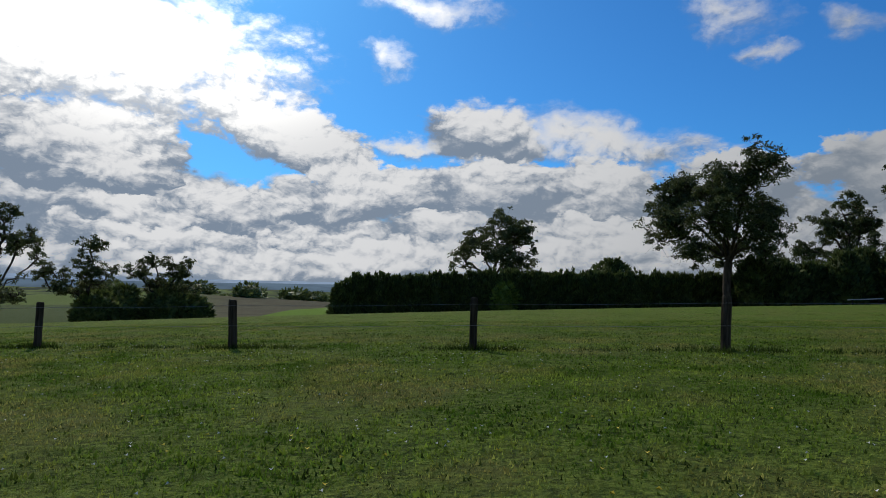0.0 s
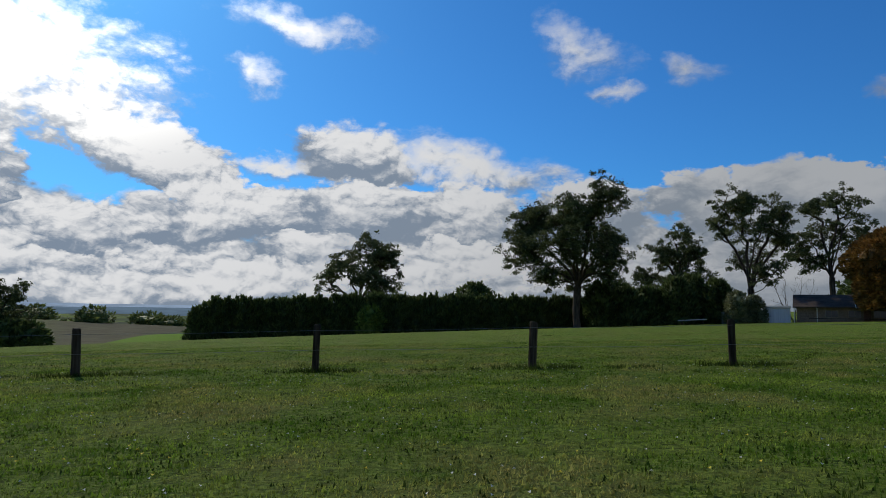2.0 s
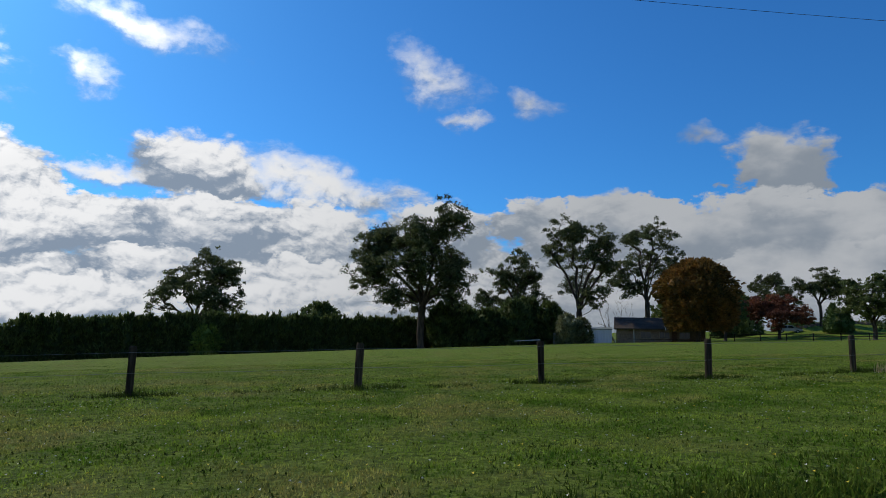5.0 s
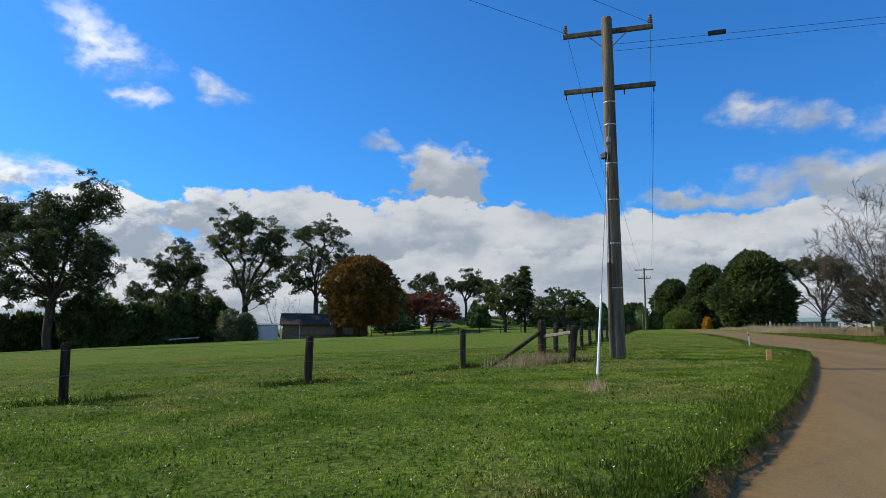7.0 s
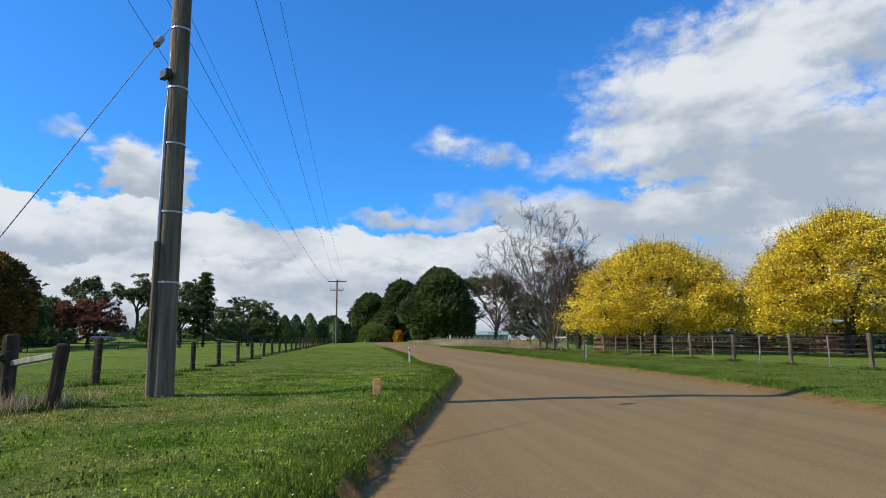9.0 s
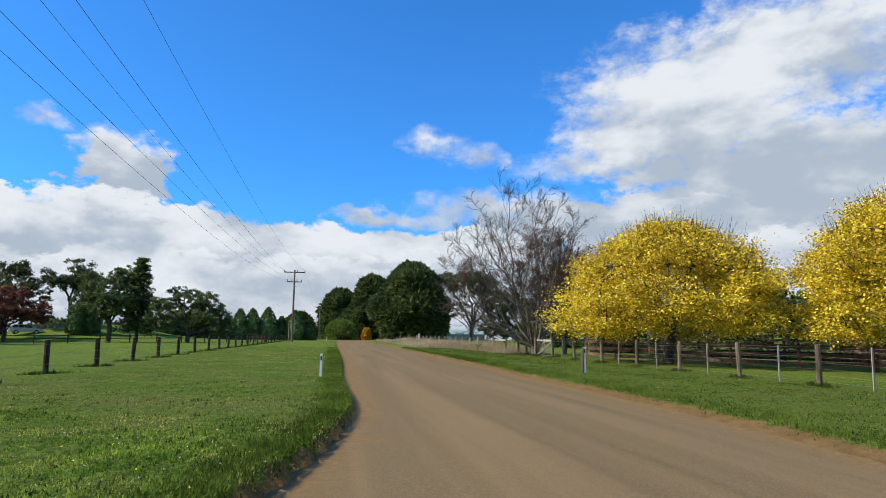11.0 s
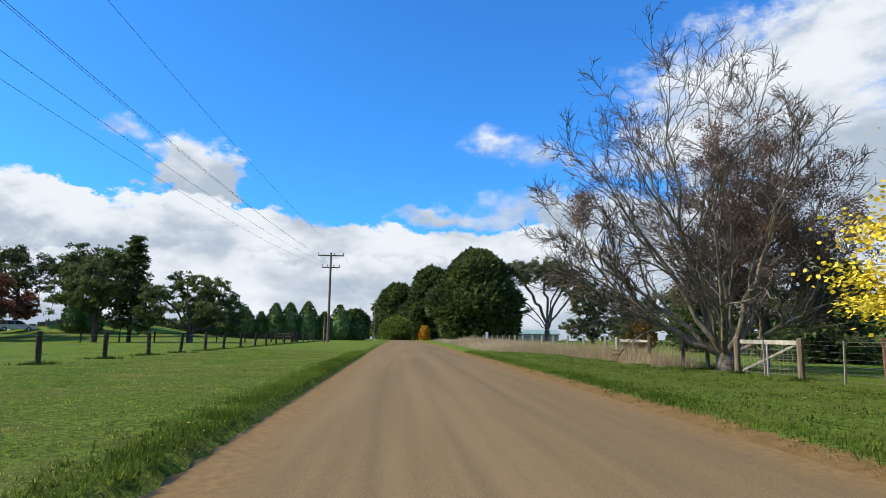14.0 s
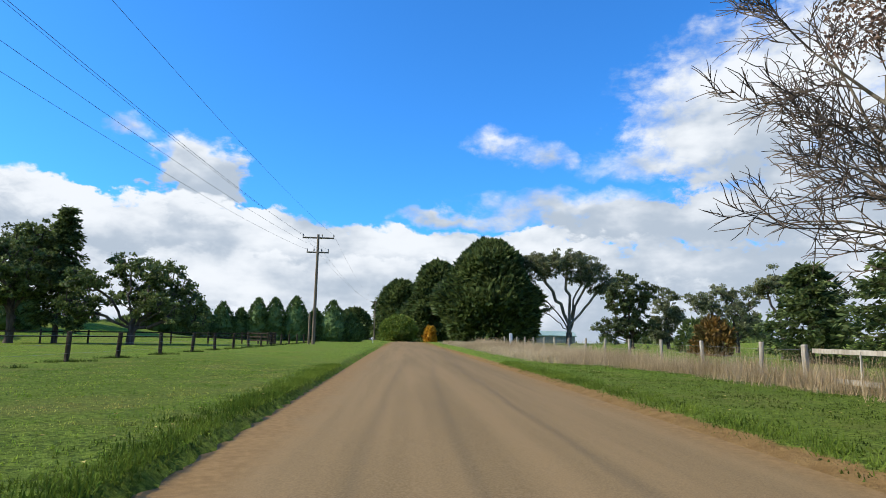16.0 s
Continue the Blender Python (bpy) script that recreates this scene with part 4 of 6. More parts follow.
lobed_tree("red_tree", "low spreading tree with dark red autumn leaves", 87.7, 94.1, 40,
           [(-2.4, 5.6, 2.4, 1.8), (1.0, 6.4, 2.8, 1.8), (3.6, 4.6, 2.2, 1.6), (-4.2, 4.0, 1.8, 1.2), (0.4, 4.0, 3.0, 1.6)], 1.6, DARK_BARK, RED_LEAF, 35, 64, 1.0, 15000, 0.26, 0.3, core=0.35, thin=0.4)
lobed_tree("broadleaf_tree", "dark green shade tree behind a maple", 78.0, 96.0, 36,
           [(-1.4, 5.4, 2.4, 1.7), (1.6, 5.8, 2.4, 1.6), (0.2, 3.8, 3.4, 1.6)], 1.6, DARK_BARK, BROAD_LEAF, 36, 44, 1.0, 9000, 0.28, 0.3, core=0.5)
lobed_tree("broadleaf_tree", "dark green two-trunked tree beside a tall fir", 90.2, 77.4, 50,
           [(1.4, 9.0, 2.4, 1.6), (-2.0, 7.6, 2.4, 1.9), (0.6, 6.4, 2.8, 2.0), (-3.2, 5.2, 1.9, 1.5), (2.4, 5.4, 2.0, 1.5), (-0.6, 4.8, 2.8, 1.2)], 2.4, DARK_BARK, BROAD_LEAF, 37, 96, 0.85, 24000, 0.22, 0.34, core=0.35)
layered_tree("fir_tree", "tall dark spire-shaped fir", 92.4, 74.7, 12.0, 3.0, CONIFER_LEAF, 39, 17, 8, 0.18, 0.42, 6, 0.32, 0.26, point=1.1)
lobed_tree("broadleaf_tree", "broad spreading dark green tree by a paddock fence", 93.9, 67.2, 52,
           [(-1.2, 6.5, 2.2, 1.1), (1.4, 6.2, 2.0, 1.2), (-3.2, 5.0, 1.8, 1.2), (3.6, 4.6, 1.7, 1.2), (0.0, 4.4, 2.6, 1.4), (-3.8, 3.0, 1.5, 0.9), (2.6, 3.0, 2.4, 1.2), (4.6, 2.6, 1.2, 1.0)], 1.0, DARK_BARK, BROAD_LEAF, 41, 92, 0.72, 24000, 0.2, 0.34, core=0.3, wild=30)
for x, y, h, w, sd in ((98.0, 118.0, 9.0, 5.0, 321), (125.0, 128.0, 3.2, 6.0, 322), (138.0, 122.0, 3.0, 6.0, 323), (155.0, 118.0, 3.4, 6.0, 324), (170.0, 112.0, 3.6, 6.0, 325), (88.0, 125.0, 9.5, 5.5, 326)):
    dense_tree("broadleaf_tree", "dark tree in the far windbreak", "tree", x, y, h, w, "dome", BROAD_LEAF, sd, 420, 8, 0.7, 30, 0.3, 0.3, group="far windbreak", solid=0.72)

# the row of clipped conifers
row = [(118.4, 93.2, 3.9, 1.5), (120.0, 92.0, 3.9, 1.5), (122.6, 92.2, 4.0, 1.5), (125.8, 92.8, 4.3, 1.6), (127.8, 91.0, 5.0, 1.75), (129.6, 89.2, 4.3, 1.4), (131.2, 87.5, 5.9, 1.8),
       (132.8, 85.7, 6.0, 1.85), (134.8, 83.4, 6.3, 2.0), (137.4, 81.8, 4.6, 1.7), (138.2, 79.1, 5.8, 2.2), (140.0, 76.8, 4.0, 1.5), (99.5, 94.0, 5.0, 1.5), (100.6, 92.8, 4.0, 1.3)]
for i, (x, y, h, w) in enumerate(row):
    dense_tree("conical_tree", "dense clipped conical conifer in a row", "tree", x, y, h * 1.05, w * 1.14, "cone", CONE_LEAF, 50 + i, 520, 7, 0.26, 24, 0.08, 0.12, group="row of clipped conifers", rise=0.9, solid=0.84)

# the dark trees down the road
dense_tree("cypress_tree", "huge dense dark green rounded conifer beside the road", "tree", 167.6, 65.6, 18.6, 8.7, "egg", CONIFER_LEAF, 71, 5200, 9, 0.8, 90, 0.2, 0.6, group="roadside cypresses", rise=0.35, skirt=1.0)
dense_tree("cypress_tree", "dense dark green conifer behind another", "tree", 195.6, 90.2, 18.8, 7.8, "egg", CONIFER_LEAF, 72, 3200, 8, 0.85, 80, 0.2, 0.6, group="roadside cypresses", rise=0.1)
dense_tree("cypress_tree", "dense dark green conifer far down the road", "tree", 223.6, 116.6, 17.8, 7.4, "egg", CONIFER_LEAF, 73, 2400, 8, 0.9, 80, 0.2, 0.6, group="roadside cypresses", rise=0.1)
dense_tree("cypress_tree", "small dark conifer at the far bend of the road", "tree", 236.0, 141.0, 10.0, 5.0, "dome", CONIFER_LEAF, 74, 900, 8, 0.9, 50, 0.2, 0.5, group="roadside cypresses", rise=0.1)
dense_tree("shrub", "rounded light green conifer shrub beside the road", "shrub", 180.0, 92.0, 5.6, 4.2, "dome", LIGHT_LEAF, 75, 1100, 8, 0.4, 40, 0.14, 0.15, rise=1.0)
dense_tree("shrub", "small yellow-orange autumn shrub", "shrub", 166.0, 76.9, 2.9, 1.2, "dome", ORANGE_LEAF, 76, 260, 8, 0.26, 24, 0.25, 0.06, solid=0.6)
ROAD_GUM = dict(group="roadside gums")
lobed_tree("gum_tree", "flat-topped eucalyptus on a pale many-forked trunk", 176.0, 53.3, 66,
           [(-0.7, 15.4, 5.2, 2.0), (-5.9, 14.2, 3.2, 2.0), (5.3, 14.2, 3.4, 2.0), (-7.3, 10.8, 2.8, 1.7), (6.6, 11.0, 2.5, 1.7), (-5.3, 6.2, 2.6, 1.0), (2.6, 13.4, 2.8, 1.5)], 2.2, BARE_BARK, GUM_LEAF_GREY, 81, 105, 1.15, 38000, 0.27, 0.55, wild=50, **ROAD_GUM)
lobed_tree("gum_tree", "dark low-branched eucalyptus beyond the fence", 143.5, 36.1, 66,
           [(-0.7, 8.6, 1.9, 1.0), (-2.0, 6.8, 2.1, 1.5), (1.4, 7.4, 1.9, 1.5), (-0.5, 5.0, 2.8, 1.9), (0.9, 2.6, 2.5, 1.8), (-2.7, 2.8, 1.9, 1.4)], 1.2, DARK_BARK, GUM_LEAF, 83, 76, 0.8, 18000, 0.22, 0.3, core=0.4, **ROAD_GUM)
lobed_tree("gum_tree", "small dark eucalyptus beyond the fence", 148.1, 32.2, 68,
           [(0.0, 6.6, 2.0, 1.1), (0.2, 4.6, 2.0, 1.4), (-0.5, 2.4, 1.8, 1.6)], 1.1, DARK_BARK, GUM_LEAF_GREY, 84, 44, 0.75, 10000, 0.22, 0.24, core=0.3, **ROAD_GUM)
lobed_tree("gum_tree", "spreading grey-green eucalyptus beyond the fence", 134.6, 23.4, 70,
           [(-1.1, 6.5, 2.2, 0.95), (-3.8, 5.2, 1.8, 0.95), (1.0, 5.3, 1.7, 0.95), (-0.9, 4.4, 2.4, 1.0), (1.0, 3.0, 1.6, 1.0), (-2.1, 3.0, 1.2, 0.9)], 1.2, DARK_BARK, GUM_LEAF_GREY, 86, 66, 0.62, 17000, 0.18, 0.24, wild=30, **ROAD_GUM)
lobed_tree("gum_tree", "spreading grey-green eucalyptus beyond the fence", 114.8, 19.4, 74,
           [(0.0, 6.2, 1.9, 0.65), (2.2, 5.9, 1.4, 0.65), (3.6, 4.9, 1.5, 0.65), (-1.2, 5.6, 1.1, 0.5), (1.4, 4.9, 1.6, 0.65)], 1.6, DARK_BARK, GUM_LEAF_GREY, 87, 54, 0.5, 14000, 0.15, 0.2, wild=30, **ROAD_GUM)
dense_tree("shrub", "dry orange-brown bush behind the roadside fence", "shrub", 116.0, 24.5, 3.0, 1.6, "dome", RUST_LEAF, 88, 260, 8, 0.3, 24, 0.3, 0.06, solid=0.5, rise=1.0)
dense_tree("shrub", "dark green bush behind the roadside fence", "shrub", 126.0, 27.0, 3.2, 1.5, "dome", BROAD_LEAF, 89, 260, 8, 0.3, 24, 0.3, 0.06, solid=0.6)
for x, y, h, w, sd in ((104.5, 18.0, 6.6, 2.6, 91), (100.5, 13.4, 7.0, 3.6, 92), (94.0, 8.0, 7.0, 4.0, 93), (90.0, 2.5, 6.4, 4.2, 94), (82.0, -3.0, 6.0, 4.2, 95), (75.5, -9.0, 6.2, 4.2, 96), (85.0, 9.5, 4.4, 2.8, 97)):
    layered_tree("conifer_tree", "ragged dark conifer behind the roadside fence", x, y, h, w, CONIFER_LEAF, sd, 11, 9, 0.06, 0.10, 7, 0.36, 0.2, "conifers behind the fence", 2.2, 6)
for i in range(16):
    x, y = 225 + 16 * i + random.uniform(-6, 6), -40 + 13 * i + random.uniform(-12, 12)
    dense_tree("far_tree", "small dark tree on the far slope", "tree", x, y, random.uniform(7, 11), random.uniform(4, 7), "dome", BROAD_LEAF, 340 + i, 110, 6, 1.5, 20, 0.3, 0.3, group="far trees", solid=0.72)
for i in range(22):
    r, a = random.uniform(395, 450) if i % 2 else random.uniform(420, 620), radians(-38 + 1.6 * i + random.uniform(-1, 1))
    dense_tree("far_tree", "small dark tree along a far field edge", "tree", r * math.sin(a), r * math.cos(a), random.uniform(5, 8), random.uniform(6, 11), "dome", BROAD_LEAF, 370 + i, 110, 6, 1.6, 20, 0.3, 0.3, group="far trees", solid=0.72)


# the yellow trees over the yards
def yellow_tree(label, x, y, height, half, seed, low=1.35):
    """A low spreading tree: tiers of leafy sprays with dark gaps, bare shoots standing out of the top."""
    rng = np.random.default_rng(seed)
    ob = thing("yellow_tree", label, "tree", (x, y, gz(x, y) - 0.05), "yellow trees")
    n = 520
    t = (np.arange(n) + rng.random(n)) / n
    w = np.arange(n) * 2.39996 + rng.normal(size=n) * 0.4
    rise = 0.06 + 0.94 * t ** 0.9
    wide = np.interp(rise, [0, 0.12, 0.35, 0.6, 0.8, 1.0], [0.86, 1.0, 1.0, 0.86, 0.62, 0.12]) * half * (1 + 0.10 * np.sin(w * 2 + seed) + 0.07 * np.sin(w * 5 + seed * 2))
    reach = wide * rng.uniform(0.70, 1.04, n)
    z = low + (height - low) * rise * rng.uniform(0.94, 1.03, n) - 0.4 * (rng.random(n) < 0.12) * (rise < 0.2)
    tips = np.stack([np.cos(w) * reach, np.sin(w) * reach, z], -1)
    trunk = [(0.1 * math.sin(3 * u), 0.1 * math.cos(2 * u), u) for u in np.linspace(0, 1.7, 6)]
    leaders = [[np.array(trunk[-1]) + np.array((half * 0.5 * math.cos(a) * u, half * 0.5 * math.sin(a) * u, (height * 0.72 - 1.7) * u ** 0.8)) + rng.normal(size=3) * 0.08 for u in np.linspace(0.15, 1, 6)]
               for a in np.linspace(0, 2 * math.pi, 7)[:-1] + seed]
    v, f = tubes(grow_limbs(rng, trunk, tips, 0.30, leaders=leaders), 6)
    mesh_object("trunk", v, f, DARK_BARK, ob, smooth=True)
    # leaves hang in flat sprays, thick outside and thin within
    per = 230
    out = tips / np.linalg.norm(tips - (0, 0, height * 0.35), axis=1)[:, None]
    big = rng.uniform(0.45, 0.95, n)
    pick = np.repeat(np.arange(n), per)
    off = rng.normal(size=(n * per, 3)) * (0.52, 0.52, 0.24) * big[pick][:, None]
    p = tips[pick] + off
    deep = rng.random(n * per) < 0.30
    p[deep] = p[deep] * np.stack([rng.uniform(0.55, 0.95, deep.sum())] * 2 + [rng.uniform(0.75, 1.0, deep.sum())], -1)
    p[:, 2] = np.maximum(p[:, 2], low - 0.45)
    along = rng.normal(size=p.shape) * 0.6 + np.stack([np.cos(w), np.sin(w), -0.25 + 0 * w], -1)[pick]
    along /= np.linalg.norm(along, axis=1)[:, None]
    across = np.cross(along, rng.normal(size=p.shape) * 0.6 + (0, 0, 1.0))
    across /= np.linalg.norm(across, axis=1)[:, None]
    long = rng.uniform(0.085, 0.15, (len(p), 1))
    v = np.stack([p - along * long * 0.5, p + across * long * 0.42, p + along * long * 0.5, p - across * long * 0.42], 1).reshape(-1, 3)
    mesh_object("crown", v, np.arange(len(v)).reshape(-1, 4), YELLOW_LEAF, ob)
    pick = tips[rng.integers(n // 3, n, 900)]
    way = pick * (0.10, 0.10, 0.06) + rng.normal(size=pick.shape) * 0.22 + (0, 0, 0.55)
    way /= np.linalg.norm(way, axis=1)[:, None]
    v, f = tubes([(q, q + d * k, 0.009, 0.004) for q, d, k in zip(pick, way, rng.uniform(0.5, 1.25, len(pick)))], 3)
    tagged(mesh_object("shoot_mass", v, f, TWIG_BARK, ob), kind="stuff")
    return ob


yellow_tree("low spreading tree thick with bright yellow leaves", 59.6, 4.4, 7.5, 6.0, 101)
yellow_tree("low spreading tree thick with golden yellow leaves", 55.6, -6.6, 8.3, 5.9, 102)


def bare_tree(label, x, y, face, stems, seed, thick, leafy=(), sides=13, depth=3, trunk=0):
    """A leafless tree: stems fan out of one foot, and every branch forks on to fine twigs. stems: where each ends (across, ahead, height). leafy: places that keep dead leaves."""
    rng = np.random.default_rng(seed)
    ob = thing("bare_tree", label, "tree", (x, y, gz(x, y) - 0.05))
    side, ahead = right_of(face)
    up = np.array((0, 0, 1.0))
    limbs, fine = [], []

    def grow(line, r0, r1, level):
        """Lays a branch along line and lets branches of the next level out of its sides."""
        n = len(line) - 1
        reach = np.linalg.norm(np.diff(line, axis=0), axis=1).sum()
        for k in range(n):
            a, b = r0 + (r1 - r0) * k / n, r0 + (r1 - r0) * (k + 1) / n
            (limbs if a > 0.018 else fine).append((line[k], line[k + 1], a, b))
        if level == depth:
            return
        count = (sides, 8, 6, 4)[level]
        for i in range(count):
            t = 0.22 + 0.76 * (i + rng.random()) / count
            k = min(int(t * n), n - 1)
            p = line[k] + (line[k + 1] - line[k]) * (t * n - k)
            run = line[k + 1] - line[k]
            run = run / np.linalg.norm(run)
            off = np.cross(run, rng.normal(size=3))
            off /= np.linalg.norm(off)
            way = run + off * rng.uniform(0.55, 0.95)
            long = reach * (0.50 - 0.30 * t) * rng.uniform(0.7, 1.25) if level < 2 else rng.uniform(0.22, 0.55)
            bits = (7, 5, 4, 3)[min(level + 1, 3)]
            pts = [p]
            for _ in range(bits):
                way = way / np.linalg.norm(way) + rng.normal(size=3) * 0.19 + up * 0.06
                pts.append(pts[-1] + way / np.linalg.norm(way) * long / bits)
            thin = r0 + (r1 - r0) * t
            grow(np.array(pts), max(thin * 0.58, 0.0145 - 0.002 * level), max(thin * 0.18, 0.006), level + 1)

    for u, v, z in stems:
        end = side * u + ahead * v + up * z
        bow = rng.normal(size=3) * 0.035 * np.linalg.norm(end)
        out = np.array((end[0], end[1], 0)) / max(np.hypot(end[0], end[1]), 0.1)
        foot = up * (0.55 + 0.25 * rng.random()) * trunk
        line = [out * 0.15 + foot * (1 - t) + end * np.array((t ** 0.95, t ** 0.95, t ** 1.08)) + bow * math.sin(math.pi * t) + rng.normal(size=3) * 0.006 * np.linalg.norm(end) * (0 < t < 1) - up * 0.15 * (1 - t) * (not trunk)
                for t in np.linspace(0, 1, 13)]
        grow(np.array(line), thick * rng.uniform(0.75, 1.1), thick * 0.08, 0)
    if trunk:
        limbs += [((0, 0, -0.3), (0, 0, 0.25), 0.46, 0.38), ((0, 0, 0.25), (0.02, 0.03, 0.62), 0.38, 0.34), ((0.02, 0.03, 0.62), (0.03, 0.05, 0.95), 0.34, 0.20)]
    v, f = tubes(limbs, 6)
    mesh_object("branching", v, f, BARE_BARK, ob, smooth=True)
    v, f = tubes(fine, 3)
    tagged(mesh_object("fine_twig_mass", v, f, TWIG_BARK, ob), kind="stuff")
    if leafy:
        c = np.array([side * u + ahead * rng.normal() * 0.8 + up * z + rng.normal(size=3) * r * 0.6 for u, z, r, k in leafy for _ in range(k)])
        v, f = leaf_cloud(rng, c, np.full(len(c), 0.5), 300 * len(c), 0.065, 0.8, shell=0.1)
        tagged(mesh_object("dead_leaf_mass", v, f, RUSSET_LEAF, ob), kind="stuff")
    return ob


bare_tree("large leafless tree of many pale spreading stems by the fence", 69.4, 13.9, 67,
          [(-5.4, -0.4, 3.4), (-5.9, 0.8, 5.8), (-5.2, -0.8, 8.3), (-3.4, 0.8, 10.4), (-1.7, -0.6, 11.8), (0.0, 0.8, 11.6), (1.7, -0.6, 10.9), (3.3, 0.6, 9.8), (4.5, -0.4, 7.6), (4.9, 0.6, 5.0), (4.4, 0.0, 2.8),
           (-2.4, 3.4, 7.4), (1.2, -3.4, 7.6), (0.8, 4.2, 5.2), (-1.6, -3.8, 5.4), (-5.5, 1.4, 4.3), (-5.3, 1.8, 6.8)], 12, 0.115,
          [(0.1, 7.8, 1.9, 46), (2.4, 7.0, 1.9, 40), (-5.2, 6.2, 0.8, 9), (1.0, 5.2, 1.9, 34), (-2.6, 4.2, 1.2, 7), (3.2, 5.2, 1.5, 26)], trunk=1)
lobed_tree("russet_tree", "dense twiggy tree holding dull russet leaves", 74.2, 12.6, 66,
           [(0.2, 6.2, 2.0, 1.8), (-1.6, 4.4, 1.8, 1.6), (1.6, 4.2, 1.8, 1.6)], 1.2, DARK_BARK, RUSSET_LEAF, 105, 80, 0.7, 20000, 0.10, 0.2, wild=120)
bare_tree("small leafless garden tree beside the farm shed", 61.5, 104.5, 30, [(-2.8, 0.0, 6.0), (-1.0, 0.8, 7.4), (1.2, -0.6, 7.8), (2.8, 0.4, 6.4), (0.2, 1.4, 5.4)], 15, 0.10, sides=5, depth=2)


# ---- the dark hedge across the paddock ----
def make_hedge():
    rng = np.random.default_rng(7)
    ob = thing("hedge", "tall unclipped dark conifer hedge along the paddock", "hedge", (0, 0, 0))
    trees = 46
    for k in range(trees):
        u = k / (trees - 1)
        x, y = -36.2 + u * 65, 103.0 + 8.5 * math.sin(u * 1.5) + rng.normal() * 0.2
        top = np.interp(x, [-37, -34.5, -4, 25, 30], [5.2, 7.3, 6.8, 5.4, 5.4]) * rng.uniform(0.93, 1.05)
        z0 = gz(x, y) - 0.6
        lv = np.linspace(0, 0.97, 10)
        w = np.linspace(0, 2 * math.pi, 13)[:-1]
        wide = np.interp(lv, [0, 0.3, 0.75, 0.9, 1.0], [1.3, 1.45, 1.15, 0.7, 0.1])
        R = wide[:, None] * 0.86 * (1 + 0.1 * rng.normal(size=(10, 12)))
        v = np.stack([x + np.cos(w) * R, y + np.sin(w) * R, np.repeat((z0 + lv * top)[:, None], 12, 1)], -1).reshape(-1, 3)
        n = 300
        t, a = rng.random(n) ** 0.8, rng.random(n) * 2 * math.pi
        R = np.interp(t, [0, 0.3, 0.75, 0.9, 1.0], [1.3, 1.45, 1.15, 0.7, 0.15]) * rng.uniform(0.8, 1.08, n)
        p = np.stack([x + np.cos(a) * R, y + np.sin(a) * R, z0 + t * top], -1)
        way = np.stack([np.cos(a), np.sin(a), 0.5 + 1.4 * t], -1)
        # thin leaders stand out of the top
        q = np.stack([x + rng.normal(size=7) * 0.75, y + rng.normal(size=7) * 0.5, z0 + top * rng.uniform(0.9, 1.03, 7)], -1)
        p, way = np.concatenate([p, np.repeat(q, 5, 0) + rng.normal(size=(35, 3)) * (0.07, 0.07, 0.16)]), np.concatenate([way, np.tile((0, 0, 2.2), (35, 1))])
        sv, sf = sprays(rng, p, way, 0.52, 8)
        mesh_object("foliage", np.concatenate([v, sv]), np.concatenate([hull_faces(10, 12), sf + len(v)]), CONIFER_LEAF, ob)
        v, f = tubes([((x, y, z0), (x, y, z0 + top * 0.6), 0.16, 0.08)], 6)
        mesh_object("stem", v, f, DARK_BARK, ob)
    return ob


make_hedge()


# ---- fences ----
def make_post(height, radius, seed):
    rng = random.Random(seed)
    bm = bmesh.new()
    sides = 8
    rings = []
    for z in (-0.3, 0.0, height * 0.35, height * 0.7, height - 0.03, height):
        k = 0.82 if z == height else 1.0
        rings.append([bm.verts.new((radius * k * (1 + 0.08 * rng.uniform(-1, 1)) * math.cos(2 * math.pi * i / sides),
                                    radius * k * (1 + 0.08 * rng.uniform(-1, 1)) * math.sin(2 * math.pi * i / sides), z + (0.012 * rng.uniform(-1, 1) if z > 0.2 else 0))) for i in range(sides)])
    for a, b in zip(rings, rings[1:]):
        for i in range(sides):
            bm.faces.new((a[i], a[(i + 1) % sides], b[(i + 1) % sides], b[i]))
    bm.faces.new(rings[-1])
    return bm


def beam(a, b, wide, deep, bm=None):
    """A squared timber from a to b."""
    bm = bm or bmesh.new()
    a, b = Vector(a), Vector(b)
    turn = (b - a).to_track_quat("X", "Z").to_matrix().to_4x4()
    made = bmesh.ops.create_cube(bm, size=1.0, matrix=Matrix.Translation((a + b) / 2) @ turn @ Matrix.Diagonal(((b - a).length, wide, deep, 1)))
    bmesh.ops.bevel(bm, geom=[e for e in bm.edges if e.verts[0] in made["verts"]], offset=min(wide, deep) * 0.12, segments=1, affect="EDGES")
    return bm


def rod(name, a, b, radius, material, parent=None, label="", sides=8, r2=None):
    v, f = tubes([(np.array(a, float), np.array(b, float), radius, radius if r2 is None else r2)], sides)
    f = f.tolist() + [list(range(sides))[::-1], list(range(sides, 2 * sides))]
    return mesh_object(name, v, f, material, parent, label)


